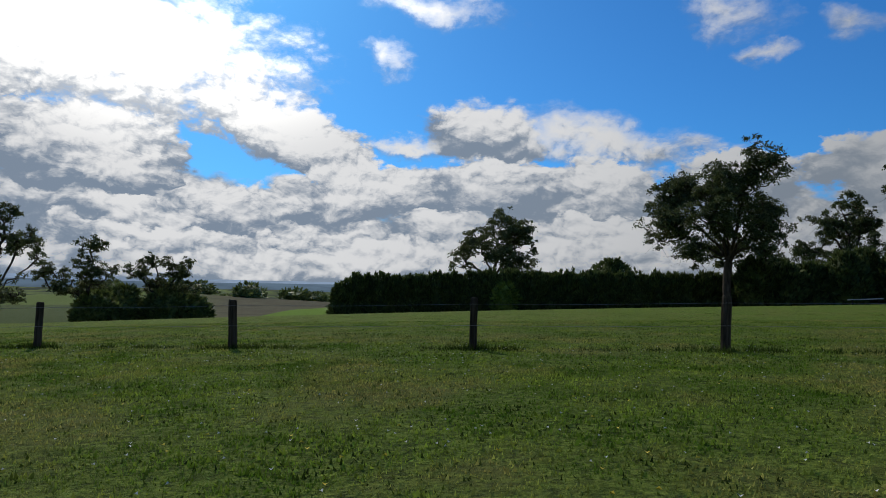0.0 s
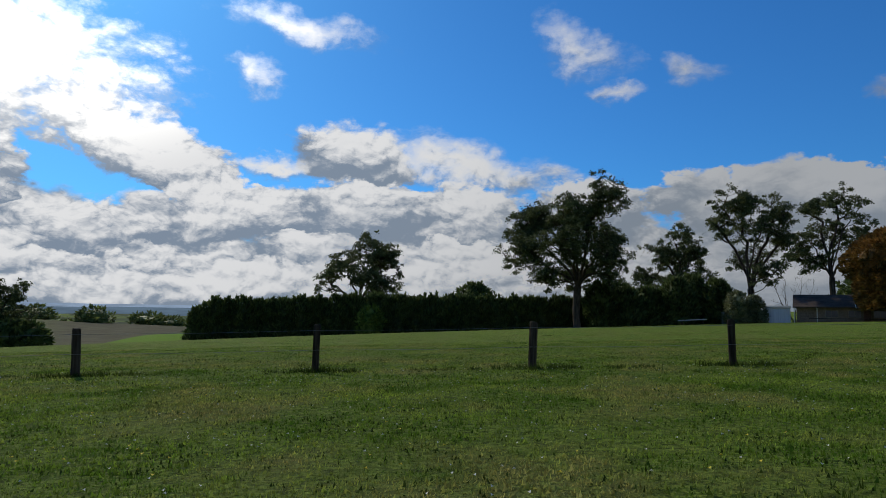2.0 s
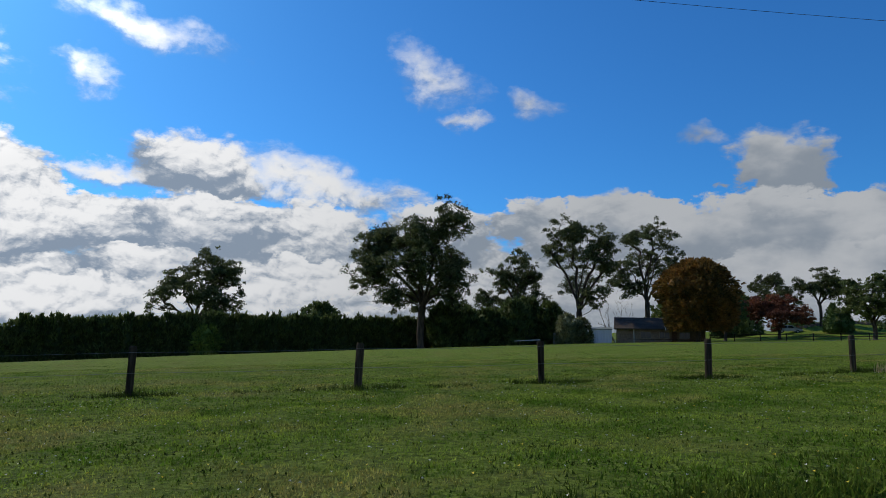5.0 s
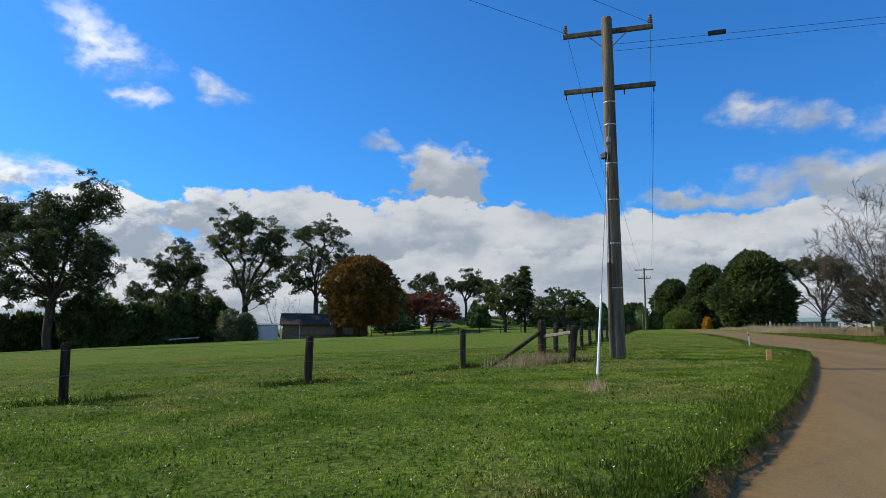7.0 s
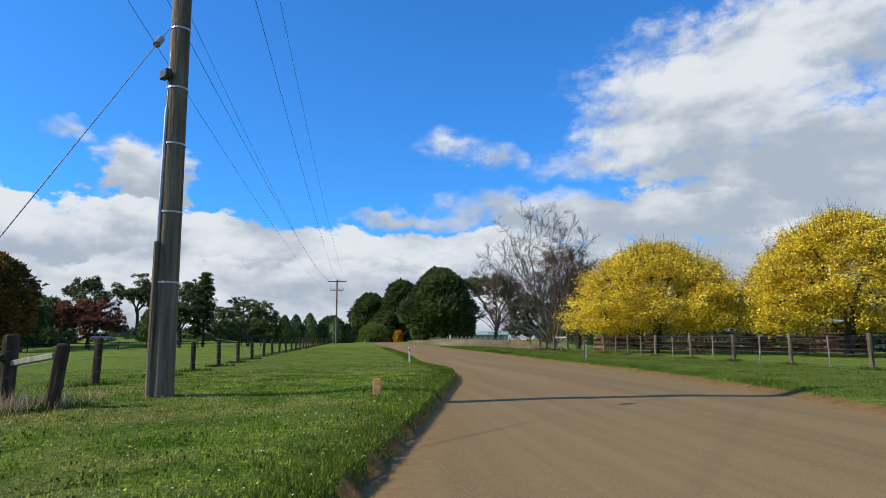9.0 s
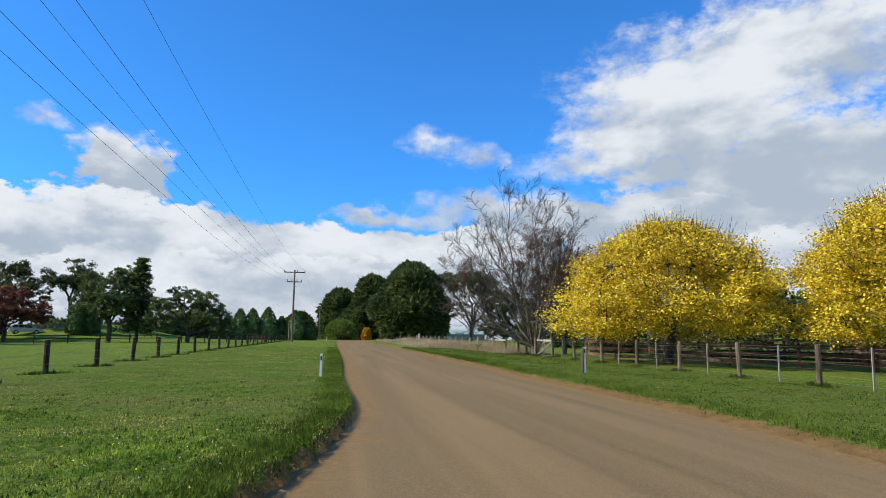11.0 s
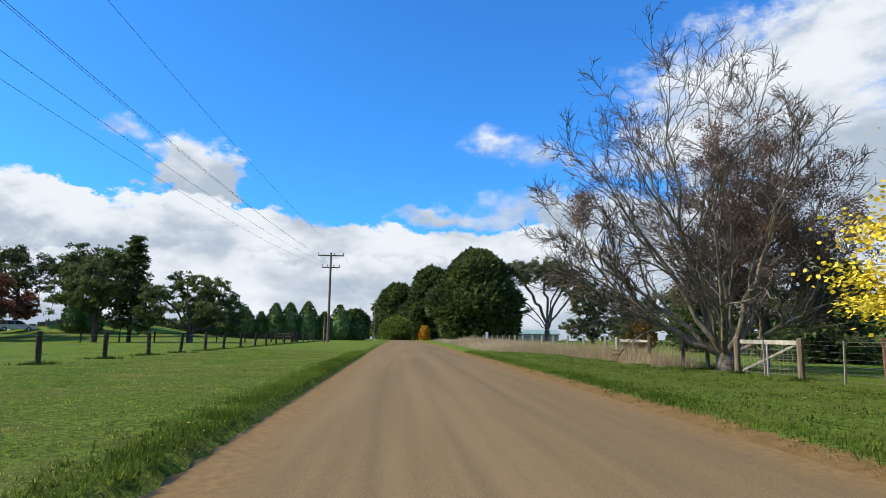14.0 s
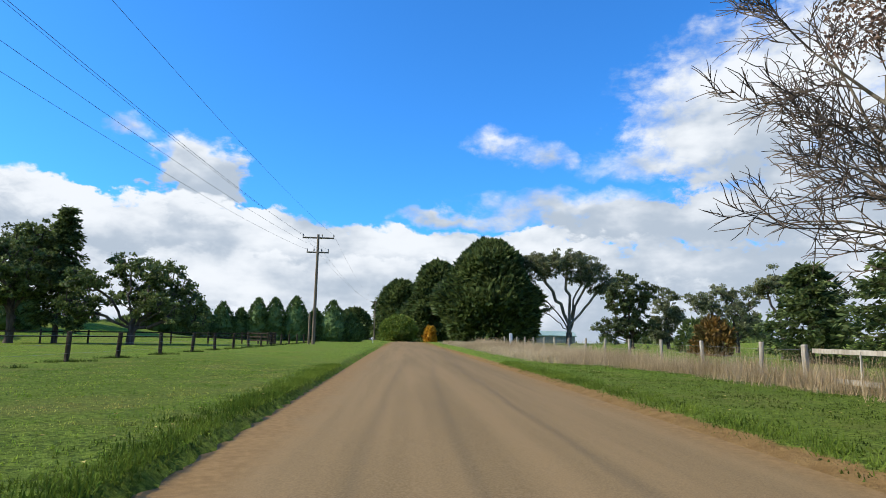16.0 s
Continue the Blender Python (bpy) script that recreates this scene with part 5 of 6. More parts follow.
def cable(points, radius, sag=0.0, bits=1, sides=5):
    """One unbroken wire through points, sagging between them."""
    line = [np.array(points[0], float)]
    for a, b in zip(points, points[1:]):
        a, b = np.array(a, float), np.array(b, float)
        line += [a + (b - a) * u - (0, 0, sag * 4 * u * (1 - u)) for u in np.linspace(0, 1, bits + 1)[1:]]
    line = np.array(line)
    way = np.gradient(line, axis=0)
    way /= np.linalg.norm(way, axis=1)[:, None]
    side = np.cross(way, (0, 0, 1.0))
    side /= np.linalg.norm(side, axis=1)[:, None]
    up = np.cross(side, way)
    w = 2 * math.pi * np.arange(sides) / sides
    v = (line[:, None] + radius * (side[:, None] * np.cos(w)[None, :, None] + up[:, None] * np.sin(w)[None, :, None])).reshape(-1, 3)
    i, j = np.meshgrid(np.arange(len(line) - 1), np.arange(sides), indexing="ij")
    return v, np.stack([i * sides + j, i * sides + (j + 1) % sides, (i + 1) * sides + (j + 1) % sides, (i + 1) * sides + j], -1).reshape(-1, 4)


POSTS = []


def stand_post(x, y, height, radius, seed, label, group, material=POST_WOOD, tilt=2.0):
    ob = part("fence_post", make_post(height, radius, seed), material, smooth=False)
    rng = random.Random(seed)
    ob.matrix_basis = pose(x, y, gz(x, y), rng.uniform(-tilt, tilt), rng.uniform(-tilt, tilt), rng.uniform(0, 90))
    POSTS.append((x, y))
    return tagged(ob, label, "fence post", group)


NORTH = [-24.8, -20.3, -15.9, -11.43, -6.98, -2.13, 2.35, 6.57, 11.03, 15.48]
for i, x in enumerate(NORTH):
    stand_post(x, 11.21, 0.97, 0.075 if i % 2 else 0.085, i, "weathered dark round timber fence post in grass", "paddock fence posts")
ROADSIDE = [(18.36 + 0.8668 * d, 11.21 + 0.4985 * d) for d in
            (3.95, 8.2, 12.6, 17, 21.4, 25.8, 30.2, 34.5, 38.7, 43.4, 48.0, 52.4, 56.7, 61, 65.0, 69.6, 74.3, 78.6, 83, 87.4, 91.8, 96, 100.4, 105, 110, 115, 120, 125)]
for i, (x, y) in enumerate(ROADSIDE):
    stand_post(x, y, 1.02, 0.085, 40 + i, "weathered dark round timber fence post in grass", "paddock fence posts", tilt=3.5)
corner = stand_post(18.36, 11.0, 1.12, 0.115, 77, "thick weathered strainer post at the fence corner", "strainer posts", tilt=1)
second = stand_post(18.40, 10.0, 0.98, 0.10, 78, "leaning weathered strainer post with a rail to its neighbour", "strainer posts", tilt=1)
second.matrix_basis = pose(18.42, 10.05, gz(18.4, 10.0), 6, 3, 0)
zc = gz(18.36, 11)
tagged(part("strut", beam((16.25, 10.95, gz(16.25, 10.95) - 0.02), (18.28, 11.0, zc + 0.78), 0.09, 0.09), POST_WOOD), "slanting timber strut propping a corner post", "fence strut")
tagged(part("rail", beam((18.36, 10.95, zc + 0.66), (18.38, 10.0, zc + 0.78), 0.10, 0.09), PALE_WOOD), "pale split timber rail between two strainer posts", "fence rail")


def make_wires(name, label, line, heights, radius=0.0035):
    ob = thing(name, label, "wire", (0, 0, 0), "fence wires")
    for h in heights:
        v, f = cable([(x, y, gz(x, y) + h) for x, y in line], radius, 0.02, 2, 4)
        mesh_object("wire", v, f, WIRE_STEEL, ob)


make_wires("fence_wire", "thin slack steel wires along the paddock fence", [(x, 11.13) for x in NORTH] + [(18.36, 10.9)], (0.45, 0.85))
make_wires("fence_wire", "thin slack steel wires along the paddock fence", [(18.36, 10.9)] + [(x, y - 0.09) for x, y in ROADSIDE], (0.3, 0.6, 0.9))

# the roadside fence under the yellow trees
def right_line(x):
    return 5.8 + 0.58 * (x - 54.5)


RIGHT = [30.3, 33.8, 37.3, 40.85, 44.3, 47.6, 51.1, 54.4, 57.9, 61.35, 64.7, 67.75, 69.6, 71.45, 74.5]
for i, x in enumerate(RIGHT):
    tall = 1.38 if x == 57.9 else 1.2
    stand_post(x, right_line(x), tall, 0.10 if x in (64.7, 67.75, 57.9) else 0.08, 80 + i, "weathered grey-brown timber fence post beside the road", "roadside fence posts", ROADSIDE_WOOD)
PICKETS = [32.0, 35.6, 39.0, 42.6, 45.8, 49.3, 52.75, 56.1, 59.6, 63.1, 66.3]
picket = None
for x in PICKETS:
    y = right_line(x)
    where = pose(x, y, gz(x, y), random.uniform(-2, 2), random.uniform(-3, 3), 30)
    if picket is None:
        picket = tagged(part("picket", beam((0, 0, -0.3), (0, 0, 1.14), 0.05, 0.035), PALE_WOOD), "pale slim picket in a wire fence", "fence picket", "roadside pickets")
        picket.matrix_basis = where
    else:
        copy_thing(picket, where)
make_wires("fence_wire", "tight steel wires of the roadside fence", [(x, right_line(x) - 0.08) for x in RIGHT[:12]], (0.12, 0.3, 0.48, 0.66, 0.84, 1.02, 1.12), 0.003)
make_wires("fence_wire", "slack steel wires through dry grass", [(x, right_line(x) - 0.08) for x in (67.75, 69.6, 71.45, 74.5)], (0.4, 0.7, 1.0), 0.003)
for i, x in enumerate((80.5, 84, 87.5, 91, 94.6, 98, 101.5, 105, 108.4, 112, 115.5, 119, 122.5, 126)):
    stand_post(x, 19.4 + 0.575 * (x - 78.2), 1.2, 0.075, 120 + i, "pale weathered fence post standing in long dry grass", "roadside fence posts", PALE_WOOD, tilt=3)
make_wires("fence_wire", "slack steel wires through dry grass", [(x, 19.3 + 0.575 * (x - 78.2)) for x in (78.2, 84, 91, 98, 105, 112, 119, 126)], (0.4, 0.7, 1.0), 0.003)

# weathered field gates
def make_gate(label, a, b, height, bars, brace, category="gate"):
    ob = thing("field_gate", label, category, (a[0], a[1], gz(*a)), "field gates", math.degrees(math.atan2(b[1] - a[1], b[0] - a[0])))
    length, rise = math.hypot(b[0] - a[0], b[1] - a[1]), gz(*b) - gz(*a)
    for h in bars:
        part("bar", beam((0.1, -0.06, h), (length - 0.1, -0.06, h + rise), 0.035, 0.13), PALE_WOOD, ob)
    if brace:
        part("brace", beam((0.12, -0.1, height - 0.05), (length - 0.1, -0.1, 0.1 + rise), 0.03, 0.07), PALE_WOOD, ob)
    part("stile", beam((length * 0.5, -0.05, 0.02), (length * 0.5, -0.05, height), 0.05, 0.04), PALE_WOOD, ob)
    return ob


gate = make_gate("closed weathered timber gate with a diagonal brace and wire mesh", (64.75, right_line(64.75)), (67.7, right_line(67.7)), 1.1, (1.06,), True)
mesh = [((0.1, -0.07, h), (3.25, -0.07, h)) for h in (0.12, 0.27, 0.42, 0.57, 0.72, 0.87)] + [((u, -0.07, 0.1), (u, -0.07, 1.02)) for u in np.linspace(0.2, 3.2, 14)]
v, f = tubes([(np.array(a), np.array(b), 0.004, 0.004) for a, b in mesh], 4)
mesh_object("wire_mesh", v, f, WIRE_STEEL, gate)
make_gate("short pale two-rail timber gate in long grass", (74.6, right_line(74.6)), (78.1, right_line(78.1)), 1.05, (0.22, 0.98), False)
stand_post(78.2, right_line(78.2), 1.15, 0.09, 139, "pale weathered gate post in long grass", "roadside fence posts", PALE_WOOD)


# stockyard rails behind the roadside fence
RAIL_RED = surface("red_brown_rail", (0.085, 0.044, 0.030), (0.19, 0.10, 0.07), 10, 0.85, 0.3, 50, (0.3, 1, 1), vary=0.2)
yard = thing("stockyard_fence", "dark red-brown timber stockyard rails behind the road fence", "stockyard fence", (0, 0, 0))
yard_line = [(65.0, 9.6), (61.4, 7.4), (60.4, 4.4), (59.4, 1.4), (58.4, -1.6), (57.4, -4.6), (56.4, -7.6)]
for x, y in yard_line:
    part("post", beam((x, y, gz(x, y) - 0.2), (x, y, gz(x, y) + 1.25), 0.14, 0.14), RAIL_RED, yard)
for (x, y), (u, w) in zip(yard_line, yard_line[1:]):
    for h in (0.28, 0.66, 1.06):
        part("rail", beam((x - 0.1, y, gz(x, y) + h), (u - 0.1, w, gz(u, w) + h), 0.05, 0.17), RAIL_RED, yard)
yard = thing("stockyard_fence", "dark weathered inner stockyard rails in shade", "stockyard fence", (0, 0, 0))
inner = [(70.0, 6.0), (68.4, 2.0), (66.8, -2.0), (65.2, -6.0), (63.6, -10.0)]
for x, y in inner:
    part("post", beam((x, y, gz(x, y) - 0.2), (x, y, gz(x, y) + 1.6), 0.15, 0.15), POST_WOOD, yard)
for (x, y), (u, w) in zip(inner, inner[1:]):
    for h in (0.3, 0.65, 1.0, 1.4):
        part("rail", beam((x - 0.1, y, gz(x, y) + h), (u - 0.1, w, gz(u, w) + h), 0.05, 0.15), POST_WOOD, yard)

# ---- roadside furniture ----
def guide_post(x, y, height, label, group, tilt, material=WHITE_PAINT):
    ob = part("guide_post", beam((0, 0, -0.2), (0, 0, height), 0.08, 0.03), material)
    ob.matrix_basis = pose(x, y, gz(x, y), 0, tilt, 30)
    tagged(ob, label, "guide post", group)
    v = np.array([(-0.028, -0.054, height - 0.22), (0.028, -0.054, height - 0.22), (0.028, -0.054, height - 0.08), (-0.028, -0.054, height - 0.08)])[:, [1, 0, 2]]
    v[:, 0] = -0.022
    mesh_object("reflector", v, [[0, 1, 2, 3]], DARK_METAL, ob, "dark reflector band")
    return ob


guide_post(41.15, 14.78, 0.75, "slim white guide post leaning slightly on the verge", "guide posts", 4)
guide_post(46.95, 7.06, 0.95, "slim white guide post beside a timber stake", "guide posts", 1)
ob = part("stake", make_post(0.9, 0.05, 5), ROADSIDE_WOOD)
ob.matrix_basis = pose(46.72, 7.1, gz(46.7, 7.1), 0, 2, 0)
tagged(ob, "rough brown timber stake behind a guide post", "stake")
ob = part("marker_post", beam((0, 0, -0.2), (0, 0, 1.5), 0.3, 0.12), WHITE_PAINT)
ob.matrix_basis = pose(117.6, 43.0, gz(117.6, 43.0), 0, 0, 30)
tagged(ob, "broad white painted post beside the road", "marker post")
guide_post(133.0, 68.6, 0.8, "slim white guide post far down the road", "guide posts", 1)
ob = part("marker_stub", beam((0, 0, -0.1), (0, 0, 0.28), 0.14, 0.09), surface("orange_wood_stub", (0.42, 0.20, 0.07), (0.6, 0.36, 0.16), 14, 0.8, 0.3, 40))
ob.matrix_basis = pose(21.45, 6.1, gz(21.45, 6.1), 0, 5, 25)
tagged(ob, "short squared orange-brown timber marker in the verge", "marker post")


# ---- power poles and lines ----
INSULATOR = surface("brown_grey_porcelain", (0.16, 0.15, 0.13), (0.26, 0.25, 0.22), 20, 0.35, 0.0, spec=0.5)


def lathe(rings, sides=10):
    """A turned shape from (height, radius) rings."""
    w = 2 * math.pi * np.arange(sides) / sides
    v = np.concatenate([np.stack([r * np.cos(w), r * np.sin(w), np.full(sides, z)], -1) for z, r in rings])
    k = np.arange(sides)
    f = np.concatenate([np.stack([i * sides + k, i * sides + (k + 1) % sides, (i + 1) * sides + (k + 1) % sides, (i + 1) * sides + k], -1) for i in range(len(rings) - 1)])
    return v, f


def make_pole(x, y, height, radius, turn, arms, label):
    """arms: (height, half length, thickness, insulator places)."""
    ob = thing("power_pole", label, "power pole", (x, y, gz(x, y)), "power poles", turn)
    v, f = lathe([(-0.5, radius * 1.06), (0.3, radius), (height * 0.5, radius * 0.84), (height - 0.05, radius * 0.7), (height, radius * 0.62), (height + 0.01, 0.01)], 16)
    mesh_object("shaft", v, f, POLE_WOOD, ob, smooth=True)
    for h, half, thick, pins in arms:
        arm = part("crossarm", beam((radius * 0.8, -half, h), (radius * 0.8, half, h), thick, thick * 1.2), POLE_WOOD, ob)
        for p in pins:
            v, f = lathe([(0.0, 0.03), (0.06, 0.03), (0.06, 0.075), (0.1, 0.05), (0.13, 0.08), (0.17, 0.05), (0.2, 0.075), (0.24, 0.05), (0.28, 0.065), (0.32, 0.02), (0.33, 0.005)])
            pin = mesh_object("insulator", v + (radius * 0.8, p, h + thick * 0.6), f, INSULATOR, arm)
    return ob


TURN = 31.0                                  # the arms stand square to the road
pole = make_pole(20.35, 9.85, 10.35, 0.225, TURN, [(9.98, 1.35, 0.12, (-1.28, 1.28)), (8.15, 1.36, 0.12, ())], "weathered grey timber power pole with two crossarms and a stay")
for s in (-1, 1):
    rod("arm_brace", (0.2, s * 0.62, 9.95), (0.16, s * 0.1, 9.45), 0.018, GREY_METAL, pole)
rod("casing", (-0.165, 0.165, -0.1), (-0.155, 0.155, 2.75), 0.062, POLE_WOOD, pole, "rounded timber cable casing", 10)
rod("conduit", (-0.155, 0.155, 2.7), (-0.135, 0.135, 5.3), 0.034, GREY_METAL, pole, "pale conduit strapped up the pole")
rod("cable", (-0.135, 0.135, 5.3), (-0.11, 0.10, 7.6), 0.012, GREY_METAL, pole)
part("fuse_box", beam((-0.26, 0.10, 5.95), (-0.06, 0.27, 5.95), 0.12, 0.17), DARK_METAL, pole, "small black metal box")
for h in (2.0, 3.3, 4.6, 5.7, 6.9, 7.6):
    r = 0.225 * (1 - 0.031 * h) + 0.012
    v, f = lathe([(h, r), (h + 0.035, r)], 16)
    mesh_object("strap", v, f, GREY_METAL, pole, "thin metal strap")
for p in (-1.3, -0.45, 0.5, 1.3):
    rod("hanger", (0.18, p, 8.1), (0.18, p, 7.92), 0.022, DARK_METAL, pole)
pole_two = make_pole(111.9, 62.5, 11.5, 0.18, TURN, [(11.15, 1.65, 0.13, (-1.6, -0.4, 1.6)), (9.6, 1.15, 0.12, (-1.1, -0.4, 0.4, 1.1))], "tall grey timber power pole with two crossarms beside the paddock")
rod("side_stub", (0.3, 0.5, -0.3), (0.3, 0.5, 3.2), 0.12, POLE_WOOD, pole_two, "short bolted stub post")
make_pole(200.6, 111.0, 10.0, 0.17, TURN, [(9.7, 0.5, 0.1, (-0.4, 0.4))], "plain timber power pole far down the road")
make_pole(246.0, 140.0, 9.5, 0.17, TURN, [(9.2, 1.0, 0.1, (-0.9, 0.9))], "plain timber power pole far down the road")


def pole_point(x, y, side, height):
    c, s = math.cos(radians(TURN)), math.sin(radians(TURN))
    return (x + 0.18 * c - side * s, y + 0.18 * s + side * c, gz(x, y) + height)


LINE = surface("line_conductor", (0.05, 0.05, 0.05), (0.1, 0.1, 0.1), 20, 0.5, 0.0, metal=0.5)


def span_wire(name, label, a, b, sag, radius=0.0065, bits=24):
    v, f = cable([a, b], radius, sag, bits)
    return tagged(mesh_object(name, v, f, LINE), label, "power line", "power lines")


for s1, h1, s2, h2 in ((-1.28, 10.25, -1.6, 11.5), (1.28, 10.25, 1.6, 11.5), (-1.3, 7.95, -1.1, 9.9), (0.5, 7.95, -0.4, 9.9), (1.3, 7.95, 1.1, 9.9)):
    span_wire("power_line", "dark overhead conductor sagging between two poles", pole_point(20.35, 9.85, s1, h1), pole_point(111.9, 62.5, s2, h2), 1.5)
for s2, h2, h3, s3 in ((-1.6, 11.5, 9.95, -0.4), (1.6, 11.5, 9.95, 0.4), (-0.4, 9.9, 9.6, -0.3)):
    span_wire("power_line", "dark overhead conductor running on down the road", pole_point(111.9, 62.5, s2, h2), pole_point(200.6, 111.0, s3, h3), 1.4)
for s1 in (-1.28, 1.28):
    a = pole_point(20.35, 9.85, s1, 10.1)
    span_wire("power_line", "dark overhead conductor leading off over the paddock", a, (a[0] - 60, a[1] + 9.0, a[2] + 4.2), 1.2)
a = pole_point(20.35, 9.85, -0.2, 9.55)
for d in (0.0, -0.22):
    span_wire("service_cable", "twin dark cables crossing over the road", (a[0], a[1], a[2] + d), (a[0] + 17.6, a[1] - 30.3, a[2] - 0.2 + d * 0.2), 0.25)
sp = part("cable_spacer", beam((21.6, 7.3, 10.58), (21.85, 6.87, 10.58), 0.1, 0.12), DARK_METAL)
tagged(sp, "small dark clamp joining the twin cables", "cable clamp")

anchor = (13.4, 5.82, gz(13.4, 5.82))
head = np.array((20.25, 9.8, 8.4))
foot = np.array(anchor)
stay = thing("stay_wire", "steel pole stay in a white guard tube on grass", "stay wire", (0, 0, 0))
v, f = tubes([(foot, head, 0.008, 0.008)], 5)
mesh_object("wire", v, f, WIRE_STEEL, stay)
rod("guard_tube", foot + (head - foot) * 0.035, foot + (head - foot) * 0.235, 0.023, WHITE_PAINT, stay, "white plastic guard tube")
m = foot + (head - foot) * 0.84
rod("insulator", m, m + (head - foot) * 0.03, 0.06, INSULATOR, stay)


# ---- the farm beyond the paddock ----
ROOF_TILE = surface("brown_tile_roof", (0.060, 0.046, 0.036), (0.125, 0.098, 0.078), 3, 0.8, 0.4, 20, (1, 6, 1), spec=0.05)
CREAM_WALL = surface("dull_brick_wall", (0.17, 0.125, 0.09), (0.30, 0.24, 0.18), 4, 0.9, 0.3, 30, spec=0.1)
WHITE_SHEET = surface("white_sheet_metal", (0.62, 0.64, 0.66), (0.76, 0.78, 0.8), 3, 0.5, 0.3, 20, (3, 3, 0.1))
GREEN_SHEET = surface("grey_green_sheet_metal", (0.16, 0.19, 0.17), (0.24, 0.27, 0.25), 3, 0.6, 0.3, 20, (3, 3, 0.1))
BLUE_SHEET = surface("pale_blue_roof_sheet", (0.16, 0.24, 0.32), (0.24, 0.33, 0.42), 3, 0.45, 0.2, 20, (3, 3, 0.1))
DARK_GLASS = surface("dark_window_glass", (0.02, 0.025, 0.03), (0.04, 0.045, 0.05), 3, 0.08, 0.0, spec=0.6)
CAR_SILVER = surface("silver_car_paint", (0.55, 0.58, 0.62), (0.62, 0.65, 0.68), 3, 0.25, 0.0, metal=0.5, spec=0.5)
CAR_WHITE = surface("white_car_paint", (0.75, 0.75, 0.75), (0.8, 0.8, 0.8), 3, 0.3, 0.0, spec=0.5)
TYRE = surface("black_tyre_rubber", (0.015, 0.015, 0.015), (0.03, 0.03, 0.03), 8, 0.9, 0.2, 30)


def block(name, lo, hi, material, parent=None, label="", bevel=0.01):
    bm = bmesh.new()
    lo, hi = Vector(lo), Vector(hi)
    bmesh.ops.create_cube(bm, size=1.0, matrix=Matrix.Translation((lo + hi) / 2) @ Matrix.Diagonal((*(hi - lo), 1)))
    if bevel:
        bmesh.ops.bevel(bm, geom=bm.edges[:], offset=bevel, segments=1, affect="EDGES")
    return part(name, bm, material, parent, label)


def prism(name, outline, x0, x1, material, parent=None, label=""):
    """An outline in y and z, drawn out along x."""
    bm = bmesh.new()
    a = [bm.verts.new((x0, y, z)) for y, z in outline]
    b = [bm.verts.new((x1, y, z)) for y, z in outline]
    bm.faces.new(a)
    bm.faces.new(b[::-1])
    for i in range(len(outline)):
        j = (i + 1) % len(outline)
        bm.faces.new((a[i], a[j], b[j], b[i]))
    return part(name, bm, material, parent, label)


def make_house():
    h = thing("farmhouse", "low brick and weatherboard farmhouse with a brown hipped roof", "house", (58.2, 99.0, gz(64, 96) - 0.35), "", -31)
    block("wall", (0.3, 0.0, 0), (3.2, 0.2, 2.6), CREAM_WALL, h, "back wall of the carport")
    block("wall", (3.2, -0.2, 0), (14.5, 7.0, 2.6), CREAM_WALL, h)
    prism("roof", [(-1.0, 2.45), (-1.0, 2.6), (3.4, 4.6), (7.8, 2.6), (7.8, 2.45)], -0.2, 15.2, ROOF_TILE, h)
    prism("porch_roof", [(-3.4, 2.3), (-3.4, 2.4), (-0.8, 3.0), (-0.8, 2.9)], 8.2, 13.0, ROOF_TILE, h)
    part("barge_board", beam((8.1, -3.45, 2.4), (8.1, -0.75, 3.05), 0.05, 0.2), WHITE_PAINT, h, "white barge board")
    for x in (0.0, 3.1):
        part("carport_post", beam((x, -0.9, 0), (x, -0.9, 2.5), 0.12, 0.12), WHITE_PAINT, h)
    for x in (4.2, 7.2, 10.4):
        win = block("window", (x, -0.26, 0.95), (x + 1.7, -0.2, 2.1), PALE_WOOD, h, "pale timber window frame")
        for k in (0, 1):
            block("pane", (x + 0.08 + 0.8 * k, -0.275, 1.03), (x + 0.82 + 0.8 * k, -0.262, 2.02), DARK_GLASS, win, bevel=0)
    block("door", (9.2, -0.25, 0.05), (10.1, -0.2, 2.1), RAIL_RED, h)
    block("chimney", (10.6, 3.0, 4.0), (11.3, 3.7, 5.3), RAIL_RED, h)
    for x in np.arange(2.0, 14, 2.4):
        part("verandah_rail", beam((x, -2.6, 0.8), (x + 2.4, -2.6, 0.8), 0.05, 0.1), POST_WOOD, h)


make_house()
shed = thing("garden_shed", "small white sheet-metal shed beside the farmhouse", "shed", (54.7, 101.2, gz(56, 100) - 0.1), "", -29)
block("wall", (0, 0, 0), (3.6, 2.6, 2.5), WHITE_SHEET, shed)
prism("roof", [(-0.15, 2.45), (-0.15, 2.55), (2.75, 2.9), (2.75, 2.8)], -0.1, 3.7, GREEN_SHEET, shed)
block("door", (1.2, -0.05, 0.05), (2.3, -0.004, 2.0), WHITE_SHEET, shed)
screen = thing("panel_fence", "grey-green sheet-metal panel fence by the farm shed", "fence", (48.8, 103.8, gz(51, 102) - 0.2), "", -26)
for k in range(6):
    block("panel", (k * 1.02, 0, 0), (k * 1.02 + 1.0, 0.05, 2.1), GREEN_SHEET, screen)
white_rail = thing("white_rail", "long white painted rail propped low on two stumps", "rail", (0, 0, 0))
part("bar", beam((42.4, 106.0, gz(42.4, 106) + 0.75), (46.6, 104.4, gz(46.6, 104.4) + 0.85), 0.1, 0.16), WHITE_PAINT, white_rail)
for x, y in ((43.0, 105.8), (46.0, 104.6)):
    part("stump", make_post(0.75, 0.09, 3), POST_WOOD, white_rail).matrix_basis = pose(x, y, gz(x, y))


